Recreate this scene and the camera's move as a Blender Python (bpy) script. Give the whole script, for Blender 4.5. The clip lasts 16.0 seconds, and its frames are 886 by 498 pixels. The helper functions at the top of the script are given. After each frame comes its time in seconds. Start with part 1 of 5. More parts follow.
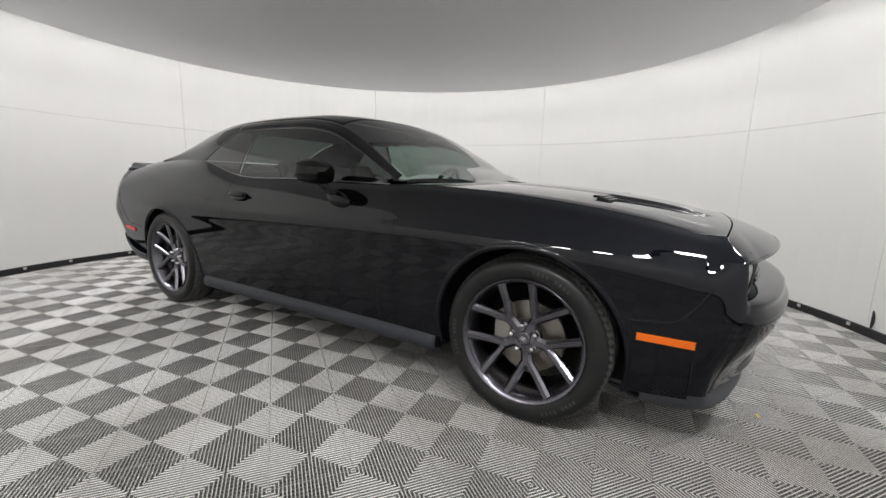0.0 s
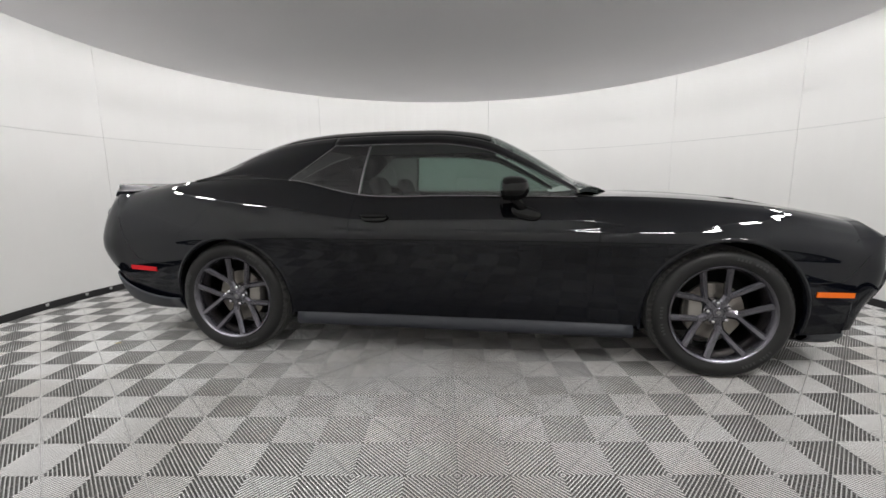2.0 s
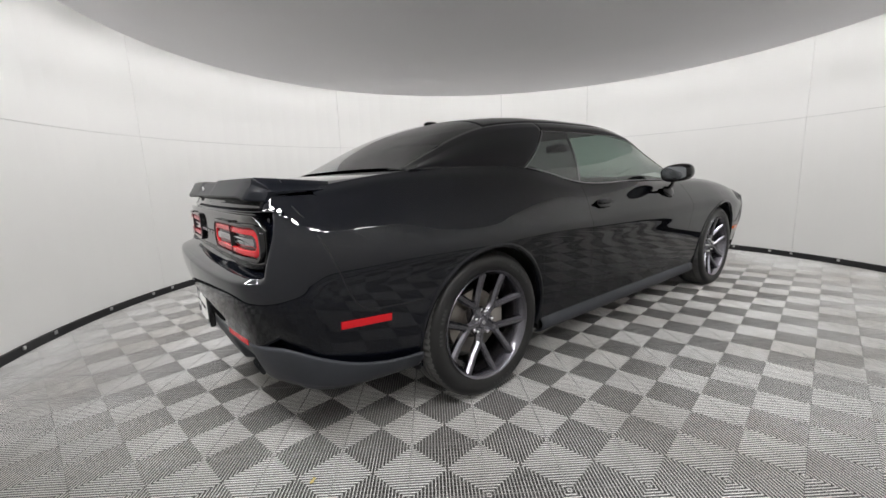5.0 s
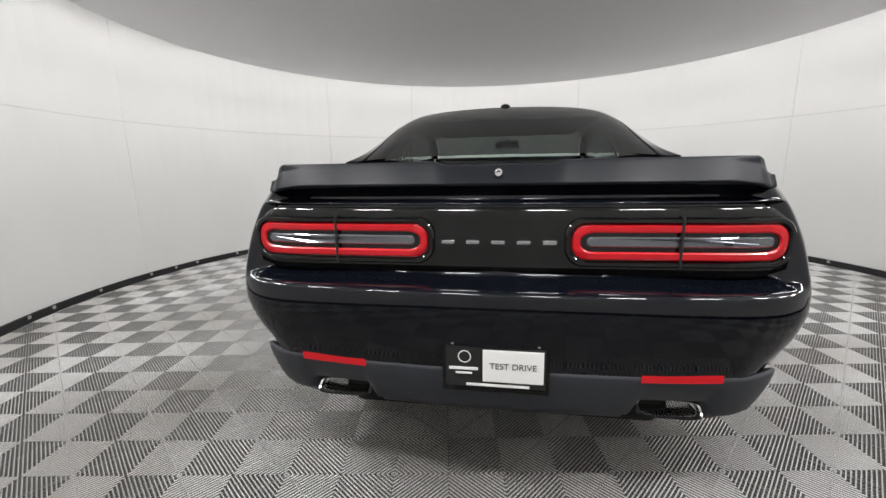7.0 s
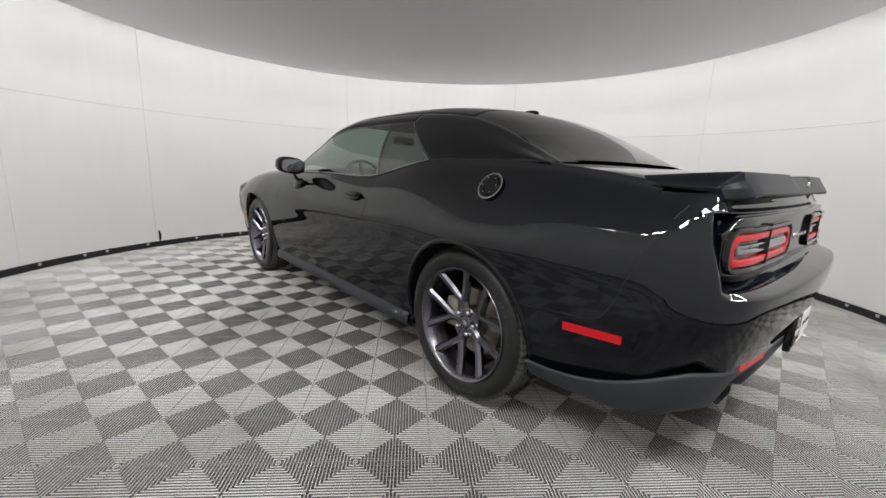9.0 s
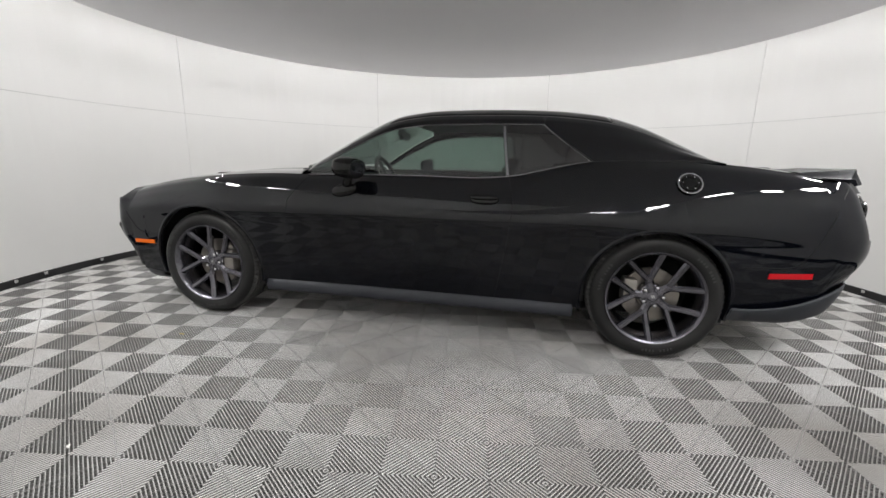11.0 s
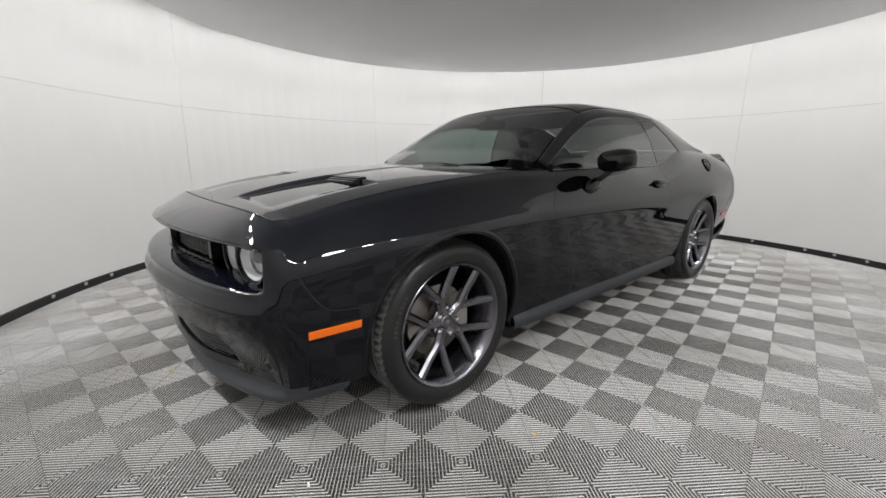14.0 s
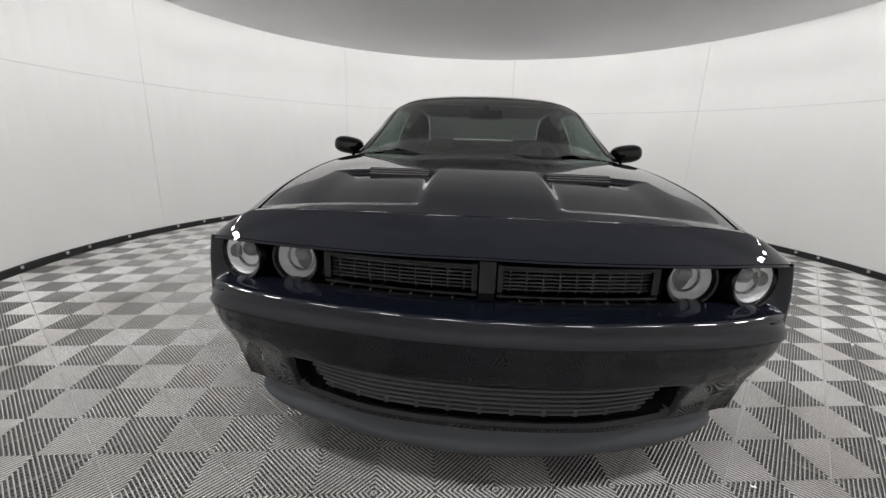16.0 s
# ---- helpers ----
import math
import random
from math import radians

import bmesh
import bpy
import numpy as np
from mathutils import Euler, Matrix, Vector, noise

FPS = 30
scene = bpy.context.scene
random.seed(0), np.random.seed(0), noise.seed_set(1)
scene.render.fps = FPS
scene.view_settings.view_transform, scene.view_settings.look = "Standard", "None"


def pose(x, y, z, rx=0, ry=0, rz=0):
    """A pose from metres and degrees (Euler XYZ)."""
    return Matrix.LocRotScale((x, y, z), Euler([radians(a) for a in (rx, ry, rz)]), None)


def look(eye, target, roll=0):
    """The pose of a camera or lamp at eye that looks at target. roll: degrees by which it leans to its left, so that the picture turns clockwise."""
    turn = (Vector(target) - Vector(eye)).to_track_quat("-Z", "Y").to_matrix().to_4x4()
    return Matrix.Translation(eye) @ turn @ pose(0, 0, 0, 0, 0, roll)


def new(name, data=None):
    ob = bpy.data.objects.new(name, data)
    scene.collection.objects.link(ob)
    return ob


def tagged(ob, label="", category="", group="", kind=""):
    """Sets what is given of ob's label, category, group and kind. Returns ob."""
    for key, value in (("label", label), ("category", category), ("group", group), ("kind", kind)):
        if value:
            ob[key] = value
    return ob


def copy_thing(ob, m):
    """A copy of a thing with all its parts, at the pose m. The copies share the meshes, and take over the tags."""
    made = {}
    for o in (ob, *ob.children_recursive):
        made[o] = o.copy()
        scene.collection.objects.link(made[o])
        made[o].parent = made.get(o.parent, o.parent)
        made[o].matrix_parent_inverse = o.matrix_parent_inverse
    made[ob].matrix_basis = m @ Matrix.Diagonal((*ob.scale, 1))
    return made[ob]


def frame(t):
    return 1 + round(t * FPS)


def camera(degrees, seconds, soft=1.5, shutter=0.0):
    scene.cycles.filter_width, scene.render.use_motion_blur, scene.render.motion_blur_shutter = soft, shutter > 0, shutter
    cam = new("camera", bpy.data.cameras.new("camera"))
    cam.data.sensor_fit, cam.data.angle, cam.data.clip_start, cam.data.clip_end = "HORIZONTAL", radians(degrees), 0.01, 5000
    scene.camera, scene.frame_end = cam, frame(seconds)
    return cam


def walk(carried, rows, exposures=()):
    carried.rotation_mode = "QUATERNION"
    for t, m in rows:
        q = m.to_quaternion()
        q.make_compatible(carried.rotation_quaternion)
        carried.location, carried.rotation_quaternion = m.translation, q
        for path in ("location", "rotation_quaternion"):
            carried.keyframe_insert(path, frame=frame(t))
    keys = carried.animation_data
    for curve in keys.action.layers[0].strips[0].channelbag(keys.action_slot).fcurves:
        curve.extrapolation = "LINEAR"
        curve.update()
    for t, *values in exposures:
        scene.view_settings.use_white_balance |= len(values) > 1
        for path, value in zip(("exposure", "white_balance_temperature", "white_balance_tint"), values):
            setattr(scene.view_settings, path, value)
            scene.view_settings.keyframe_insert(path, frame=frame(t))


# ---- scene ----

cam = camera(94.8, 16.0)
PATH = [
    (0, (2.043, -2.490, 1.044), (0.507, 0.036, 0.539), 1.63),
    (0.5, (1.703, -2.707, 1.063), (0.428, -0.036, 0.569), 1.22),
    (1, (1.316, -2.919, 1.088), (0.293, -0.138, 0.622), 0.74),
    (1.5, (0.838, -3.108, 1.082), (0.069, -0.245, 0.618), 0.09),
    (2, (0.324, -3.251, 1.088), (-0.156, -0.327, 0.621), -0.64),
    (2.5, (-0.221, -3.334, 1.100), (-0.409, -0.376, 0.641), -1.30),
    (3, (-0.750, -3.328, 1.092), (-0.579, -0.371, 0.618), -1.54),
    (3.5, (-1.296, -3.222, 1.096), (-0.734, -0.312, 0.631), -1.67),
    (4, (-1.855, -3.016, 1.097), (-0.849, -0.230, 0.622), -1.68),
    (4.5, (-2.381, -2.701, 1.094), (-0.977, -0.096, 0.599), -2.15),
    (5, (-2.826, -2.285, 1.093), (-1.008, 0.044, 0.577), -2.24),
    (5.5, (-3.187, -1.799, 1.093), (-0.994, 0.175, 0.554), -2.18),
    (6, (-3.457, -1.254, 1.094), (-0.946, 0.289, 0.534), -1.96),
    (6.5, (-3.626, -0.661, 1.096), (-0.872, 0.380, 0.520), -1.58),
    (7, (-3.686, -0.032, 1.100), (-0.783, 0.446, 0.516), -1.00),
    (7.5, (-3.622, 0.604, 1.104), (-0.681, 0.440, 0.535), 0.20),
    (8, (-3.463, 1.186, 1.097), (-0.632, 0.373, 0.524), 1.24),
    (8.5, (-3.175, 1.698, 1.099), (-0.596, 0.276, 0.524), 1.88),
    (9, (-2.791, 2.171, 1.099), (-0.577, 0.235, 0.505), 2.28),
    (9.5, (-2.354, 2.586, 1.104), (-0.514, 0.297, 0.494), 2.17),
    (10, (-1.860, 2.921, 1.111), (-0.421, 0.364, 0.487), 1.90),
    (10.5, (-1.314, 3.171, 1.119), (-0.295, 0.422, 0.483), 1.57),
    (11, (-0.723, 3.326, 1.123), (-0.139, 0.454, 0.482), 1.22),
    (11.5, (-0.094, 3.375, 1.123), (0.039, 0.447, 0.481), 0.94),
    (12, (0.548, 3.322, 1.109), (0.261, 0.401, 0.486), 0.85),
    (12.5, (1.152, 3.165, 1.099), (0.428, 0.319, 0.486), 0.73),
    (13, (1.713, 2.888, 1.091), (0.598, 0.171, 0.477), 0.41),
    (13.5, (2.193, 2.550, 1.081), (0.665, 0.045, 0.454), 0.06),
    (14, (2.586, 2.125, 1.076), (0.678, -0.095, 0.421), 0.08),
    (14.5, (2.919, 1.621, 1.076), (0.636, -0.201, 0.393), 0.51),
    (15, (3.152, 1.094, 1.081), (0.554, -0.228, 0.370), 1.05),
    (15.5, (3.310, 0.573, 1.085), (0.513, -0.237, 0.361), 1.74),
    (16, (3.395, -0.043, 1.106), (0.502, -0.263, 0.345), 1.84),
]
walk(cam, [(t, look(eye, target, roll)) for t, eye, target, roll in PATH])

# ---- light and exposure ----
world = bpy.data.worlds.new("world")
world.use_nodes = True
world.node_tree.nodes["Background"].inputs[0].default_value = (0.02, 0.02, 0.02, 1)
world.node_tree.nodes["Background"].inputs[1].default_value = 0.0
scene.world = world
scene.view_settings.exposure = 0.0

CX, CY, RW = -0.15, 0.03, 3.72      # booth centre and inner radius
RC, HC = 3.20, 2.335                 # hanging ceiling disc: radius and height
HW = 3.0                             # wall height, above the disc
LAMP_POWER = 144.0


# ---- material helpers ----
def mat(name, color, rough=0.5, metal=0.0, coat=0.0, spec=0.5, bump=0.0, bscale=200.0, var=0.0, vscale=3.0,
        emit=None, estr=0.0, rvar=0.0, alpha=1.0, transm=0.0, ior=1.45, island=0.0):
    m = bpy.data.materials.new(name)
    m.use_nodes = True
    nt = m.node_tree
    b = nt.nodes["Principled BSDF"]
    b.inputs["Base Color"].default_value = (*color, 1)
    b.inputs["Roughness"].default_value = rough
    b.inputs["Metallic"].default_value = metal
    b.inputs["Coat Weight"].default_value = coat
    b.inputs["Coat Roughness"].default_value = 0.03
    b.inputs["Coat IOR"].default_value = 1.5
    b.inputs["Specular IOR Level"].default_value = spec
    b.inputs["Transmission Weight"].default_value = transm
    b.inputs["IOR"].default_value = ior
    if emit:
        b.inputs["Emission Color"].default_value = (*emit, 1)
        b.inputs["Emission Strength"].default_value = estr
    tc = nt.nodes.new("ShaderNodeTexCoord")
    if var or rvar:
        n1 = nt.nodes.new("ShaderNodeTexNoise")
        n1.inputs["Scale"].default_value = vscale
        n1.inputs["Detail"].default_value = 6.0
        nt.links.new(tc.outputs["Object"], n1.inputs["Vector"])
        if var:
            mx = nt.nodes.new("ShaderNodeMix")
            mx.data_type = "RGBA"
            mx.inputs[6].default_value = (*[c * (1 - var) for c in color], 1)
            mx.inputs[7].default_value = (*[min(1, c * (1 + var)) for c in color], 1)
            nt.links.new(n1.outputs["Fac"], mx.inputs[0])
            nt.links.new(mx.outputs[2], b.inputs["Base Color"])
        if rvar:
            mr = nt.nodes.new("ShaderNodeMapRange")
            mr.inputs["From Min"].default_value = 0.3
            mr.inputs["From Max"].default_value = 0.7
            mr.inputs["To Min"].default_value = max(0.0, rough - rvar)
            mr.inputs["To Max"].default_value = min(1.0, rough + rvar)
            nt.links.new(n1.outputs["Fac"], mr.inputs["Value"])
            nt.links.new(mr.outputs["Result"], b.inputs["Roughness"])
    if bump:
        n2 = nt.nodes.new("ShaderNodeTexNoise")
        n2.inputs["Scale"].default_value = bscale
        n2.inputs["Detail"].default_value = 4.0
        nt.links.new(tc.outputs["Object"], n2.inputs["Vector"])
        bp = nt.nodes.new("ShaderNodeBump")
        bp.inputs["Strength"].default_value = bump
        bp.inputs["Distance"].default_value = 0.002
        nt.links.new(n2.outputs["Fac"], bp.inputs["Height"])
        nt.links.new(bp.outputs["Normal"], b.inputs["Normal"])
    return m


# ---- mesh helpers ----
def mesh_ob(name, verts, faces, material, parent=None, label="", smooth=False, mats=None):
    me = bpy.data.meshes.new(name)
    me.from_pydata([tuple(v) for v in verts], [], faces)
    me.update()
    if material:
        me.materials.append(material)
    for m in mats or ():
        me.materials.append(m)
    if smooth:
        for p in me.polygons:
            p.use_smooth = True
    ob = new(name, me)
    if parent is not None:
        ob.parent = parent
    if label:
        ob["label"] = label
    return ob


def part(name, bm, material, parent, label="", smooth=False, angle=None):
    me = bpy.data.meshes.new(name)
    bmesh.ops.recalc_face_normals(bm, faces=bm.faces[:])
    bm.to_mesh(me)
    bm.free()
    me.materials.append(material)
    if smooth:
        for p in me.polygons:
            p.use_smooth = True
        if angle:
            me.set_sharp_from_angle(angle=radians(angle))
    ob = new(name, me)
    if parent is not None:
        ob.parent = parent
    if label:
        ob["label"] = label
    return ob


def empty(name, at=(0, 0, 0)):
    ob = new(name)
    ob.empty_display_size = 0.1
    ob.location = at
    return ob


def box(bm, lo, hi, bevel=0.0, seg=2):
    r = bmesh.ops.create_cube(bm, size=1.0)
    vs = r["verts"]
    for v in vs:
        v.co = Vector([lo[i] + (v.co[i] + 0.5) * (hi[i] - lo[i]) for i in range(3)])
    if bevel:
        es = list({e for v in vs for e in v.link_edges})
        bmesh.ops.bevel(bm, geom=es, offset=bevel, segments=seg, affect="EDGES", profile=0.5)
    return bm


def revolve(profile, seg=64, axis="y"):
    """Verts and faces of a profile of (radius, along) turned about an axis; closed round."""
    vs, fs = [], []
    n = len(profile)
    for i in range(seg):
        a = 2 * math.pi * i / seg
        c, s = math.cos(a), math.sin(a)
        for r, h in profile:
            vs.append((r * c, h, r * s) if axis == "y" else (r * c, r * s, h))
    for i in range(seg):
        j = (i + 1) % seg
        for k in range(n - 1):
            fs.append((i * n + k, j * n + k, j * n + k + 1, i * n + k + 1))
    return vs, fs


def ring_sector(r0, r1, z0, z1, a0, a1, seg):
    """A curved slab round the booth's axis between two angles in degrees."""
    vs, fs = [], []
    for i in range(seg + 1):
        a = radians(a0 + (a1 - a0) * i / seg)
        c, s = math.cos(a), math.sin(a)
        for r, z in ((r0, z0), (r1, z0), (r1, z1), (r0, z1)):
            vs.append((CX + r * c, CY + r * s, z))
    for i in range(seg):
        for k in range(4):
            l = (k + 1) % 4
            fs.append((i * 4 + k, i * 4 + l, (i + 1) * 4 + l, (i + 1) * 4 + k))
    if abs(a1 - a0) < 359.9:
        fs.append((0, 3, 2, 1))
        e = seg * 4
        fs.append((e, e + 1, e + 2, e + 3))
    return vs, fs

# ---- materials ----
WALL = mat("painted_wall_panel", (0.89, 0.89, 0.868), rough=0.6, var=0.03, vscale=1.5, bump=0.05, bscale=60, rvar=0.08)
CEIL = mat("ceiling_fabric", (0.95, 0.94, 0.97), rough=0.8, var=0.05, vscale=1.2, bump=0.08, bscale=30)
BLACK_RUBBER = mat("black_rubber_trim", (0.02, 0.02, 0.021), rough=0.6, var=0.3, vscale=8, bump=0.2, bscale=90)
# One plastic, four tones: light on sides and shade elsewhere put into the colour.
TILE = mat("lit_tile_side", (0.84, 0.84, 0.828), rough=0.26, spec=0.6, var=0.06, vscale=2.5)
TILE_BEAM = mat("shaded_tile_beam", (0.16, 0.158, 0.152), rough=0.6, var=0.2, vscale=6)
TILE_GAP = mat("shaded_tile_slot", (0.15, 0.148, 0.142), rough=0.7, var=0.2, vscale=6)
TILE_TOP = mat("shaded_tile_top", (0.36, 0.357, 0.348), rough=0.24, var=0.16, vscale=2.2, bump=0.1, bscale=300, rvar=0.1)
ROOF = mat("unseen_dark_board", (0.10, 0.10, 0.10), rough=0.8, var=0.2, vscale=4)
SUBFLOOR = mat("dark_subfloor", (0.04, 0.04, 0.04), rough=0.8, var=0.3, vscale=6)
STEEL = mat("zinc_steel", (0.6, 0.6, 0.6), rough=0.35, metal=1.0, var=0.1, vscale=40)
LAMP_GLOW = mat("lamp_diffuser", (0.9, 0.9, 0.9), emit=(1.0, 0.985, 0.985), estr=LAMP_POWER)
LAMP_BODY = mat("lamp_housing", (0.7, 0.7, 0.7), rough=0.4)



def floor_dirt(m, dirt, amount):
    """Tyre dust in broad patches, and a slight difference from tile to tile."""
    nt = m.node_tree
    b = nt.nodes["Principled BSDF"]
    src = b.inputs["Base Color"].links[0].from_socket
    ge = nt.nodes.new("ShaderNodeNewGeometry")
    n = nt.nodes.new("ShaderNodeTexNoise")
    n.inputs["Scale"].default_value = 1.1
    n.inputs["Detail"].default_value = 5.0
    nt.links.new(ge.outputs["Position"], n.inputs["Vector"])
    mr = nt.nodes.new("ShaderNodeMapRange")
    mr.inputs["From Min"].default_value = 0.42
    mr.inputs["From Max"].default_value = 0.72
    mr.inputs["To Max"].default_value = amount
    nt.links.new(n.outputs["Fac"], mr.inputs["Value"])
    mx = nt.nodes.new("ShaderNodeMix")
    mx.data_type = "RGBA"
    mx.inputs[7].default_value = (*dirt, 1)
    nt.links.new(mr.outputs["Result"], mx.inputs[0])
    nt.links.new(src, mx.inputs[6])
    oi = nt.nodes.new("ShaderNodeObjectInfo")
    m2 = nt.nodes.new("ShaderNodeMapRange")
    m2.inputs["To Min"].default_value = 0.93
    m2.inputs["To Max"].default_value = 1.07
    nt.links.new(oi.outputs["Random"], m2.inputs["Value"])
    hs = nt.nodes.new("ShaderNodeHueSaturation")
    nt.links.new(m2.outputs["Result"], hs.inputs["Value"])
    nt.links.new(mx.outputs[2], hs.inputs["Color"])
    nt.links.new(hs.outputs["Color"], b.inputs["Base Color"])


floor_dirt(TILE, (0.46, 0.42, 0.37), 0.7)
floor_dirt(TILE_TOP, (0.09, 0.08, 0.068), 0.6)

# ---- booth ----
LAMP_TILT = 64.0
wall = tagged(empty("wall_round", (0, 0, 0)), "round white booth wall of smooth painted panels", "wall", kind="structure")
vs, fs = ring_sector(RW + 0.012, RW + 0.10, -0.02, HW, 0, 360, 128)
mesh_ob("wall_backing", vs, fs, mat("wall_batten", (0.35, 0.35, 0.34), rough=0.8), wall)
SEAM = 1.61
STEP = 360 / 8.5
edges = [46.0 + STEP * i for i in range(9)] + [46.0 + 360]
for a0, a1 in zip(edges, edges[1:]):
    n = max(4, int((a1 - a0) / 2.6))
    g = 0.030
    for z0, z1 in ((0.0, SEAM - 0.0016), (SEAM + 0.0016, HW - 0.01)):
        vs, fs = ring_sector(RW, RW + 0.014, z0, z1, a0 + g, a1 - g, n)
        mesh_ob("panel", vs, fs, WALL, wall)
base = tagged(empty("baseboard"), "black rubber baseboard strip along the curved wall", "baseboard", kind="structure")
vs, fs = ring_sector(RW - 0.022, RW - 0.001, 0.0, 0.062, 0, 360, 128)
mesh_ob("strip", vs, fs, BLACK_RUBBER, base)
me_clip = None
for i in range(56):
    a = 2 * math.pi * (i + 0.3 * math.sin(i * 1.7)) / 56
    if me_clip is None:
        bm = bmesh.new()
        box(bm, (-0.006, -0.014, -0.012), (0.003, 0.014, 0.012), 0.002, 1)
        ob = part("clip", bm, STEEL, base, "small grey fixing clip")
        me_clip = ob.data
    else:
        ob = new("clip", me_clip)
        ob.parent = base
    ob.matrix_local = Matrix.Translation((CX + (RW - 0.024) * math.cos(a), CY + (RW - 0.024) * math.sin(a), 0.045)) @ Matrix.Rotation(a, 4, "Z")

# a small dark sliver on the wall beside a joint, placed to fit one camera view
bm = bmesh.new()
rows = []
for k in range(7):
    t = k / 6
    w = 0.024 * math.sin(math.pi * min(1.0, 0.12 + 0.88 * t) * 0.95) + 0.004
    rows.append([bm.verts.new((dx, dy, 0.065 + 0.13 * t)) for dx, dy in ((0.0, 0.0), (-0.004, 0.0), (-0.007, -w), (0.0, -w))])
for r, q in zip(rows, rows[1:]):
    for j in range(4):
        bm.faces.new((r[j], r[(j + 1) % 4], q[(j + 1) % 4], q[j]))
bm.faces.new(rows[0])
bm.faces.new(rows[-1])
gap = part("dark_sliver", bm, BLACK_RUBBER, wall, "small dark sliver on the wall beside a panel joint")
gap.matrix_local = Matrix.Translation((CX + (RW - 0.001) * math.cos(radians(24.4)), CY + (RW - 0.001) * math.sin(radians(24.4)), 0)) @ Matrix.Rotation(radians(24.4), 4, "Z")

# ceiling disc, hung inside the round wall
vs, fs = ring_sector(0.0, RC, HC, HC + 0.04, 0, 360, 160)
tagged(mesh_ob("ceiling", vs, fs, CEIL), "flat pale grey round ceiling disc hung inside the wall", "ceiling", kind="structure")
# Unseen dark roof and back board, added to keep glow off the upper wall.
vs, fs = ring_sector(0.0, RW + 0.1, HW, HW + 0.06, 0, 360, 64)
tagged(mesh_ob("roof", vs, fs, ROOF), "unseen dark roof board, added to soak up light above the ceiling disc", "roof", kind="structure")

vs, fs = ring_sector(0.0, RC - 0.004, HC + 0.044, HC + 0.052, 0, 360, 160)
tagged(mesh_ob("ceiling_light_soak", vs, fs, ROOF), "unseen dark board added on top of the ceiling to soak up light", "ceiling", kind="structure")

# Unseen baffle, added to stop lamps lighting the opposite wall over the disc.
vs, fs = ring_sector(RC - 0.03, RC - 0.012, HC + 0.056, HW - 0.02, 0, 360, 128)
tagged(mesh_ob("ceiling_baffle", vs, fs, ROOF), "unseen dark baffle added behind the edge of the ceiling disc", "ceiling", kind="structure")

# Lamps added all round, out of view; length and spacing follow the car's highlights.
NL = 30
first = None
for i in range(NL):
    a = 2 * math.pi * (i + 0.5) / NL
    r = RW - 0.30
    m = (Matrix.Translation((CX + r * math.cos(a), CY + r * math.sin(a), 2.566)) @ Matrix.Rotation(a, 4, "Z")
         @ Matrix.Rotation(radians(LAMP_TILT), 4, "Y"))
    if first is None:
        first = tagged(empty("strip_light"), "long white strip light hidden above the ceiling disc's edge", "light", "strip lights round the ceiling")
        bm = bmesh.new()
        box(bm, (-0.075, -0.175, 0.0), (0.075, 0.175, 0.03), 0.004)
        part("housing", bm, LAMP_BODY, first)
        bm = bmesh.new()
        box(bm, (-0.06, -0.155, -0.003), (0.06, 0.155, 0.002), 0.001, 1)
        glow = part("diffuser", bm, LAMP_GLOW, first, "glowing white diffuser")
        glow.data.materials.append(LAMP_BODY)
        for p in glow.data.polygons:
            p.material_index = 0 if p.normal.z < -0.9 else 1
        bm = bmesh.new()
        box(bm, (-0.008, -0.012, 0.03), (0.008, 0.012, 0.13), 0.002, 1)
        part("bracket", bm, LAMP_BODY, first)
        first.matrix_basis = m
    else:
        copy_thing(first, m)

# ---- the car ----
PAINT = mat("black_clearcoat_paint", (0.0026, 0.0033, 0.0060), rough=0.5, coat=1.0, spec=0.0, bump=0.0)
GLOSS = mat("gloss_black_plastic", (0.004, 0.004, 0.004), rough=0.06)
MATTE = mat("matte_dark_grey_plastic", (0.037, 0.040, 0.048), rough=0.5, var=0.1, vscale=20, bump=0.12, bscale=700)
LIP = mat("matte_grey_lip", (0.070, 0.074, 0.084), rough=0.5, var=0.1, vscale=20, bump=0.12, bscale=700)
SLAT = mat("satin_grey_slat", (0.075, 0.075, 0.08), rough=0.35, var=0.1, vscale=30)
MATTE_BLACK = mat("satin_black_plastic", (0.010, 0.0105, 0.012), rough=0.38, var=0.1, vscale=20)
DARK = mat("dark_underbody", (0.008, 0.008, 0.008), rough=0.8, var=0.2, vscale=10)
RUBBER = mat("tyre_rubber", (0.014, 0.014, 0.014), rough=0.36, var=0.25, vscale=12, bump=0.15, bscale=250)
TREAD = mat("dusty_tyre_tread", (0.10, 0.099, 0.096), rough=0.6, var=0.3, vscale=30, bump=0.2, bscale=250)
RIM = mat("satin_black_alloy", (0.19, 0.186, 0.208), rough=0.26, metal=1.0, var=0.1, vscale=15)
DISC = mat("worn_brake_steel", (0.36, 0.335, 0.30), rough=0.38, metal=1.0, var=0.2, vscale=30)
CALIPER = mat("caliper_grey", (0.35, 0.33, 0.30), rough=0.5, metal=0.6)
CHROME = mat("chrome", (0.75, 0.75, 0.76), rough=0.08, metal=1.0)
TRIM = mat("satin_window_trim", (0.36, 0.36, 0.37), rough=0.25, metal=0.95)
# Faint glow added to both colours; REDM is also on the unlit bumper reflectors.
AMBER = mat("amber_marker", (0.80, 0.15, 0.006), rough=0.25, coat=0.6, emit=(1.0, 0.20, 0.01), estr=0.06)
REDM = mat("red_marker", (0.55, 0.006, 0.012), rough=0.25, coat=0.3, emit=(1.0, 0.01, 0.02), estr=0.02)
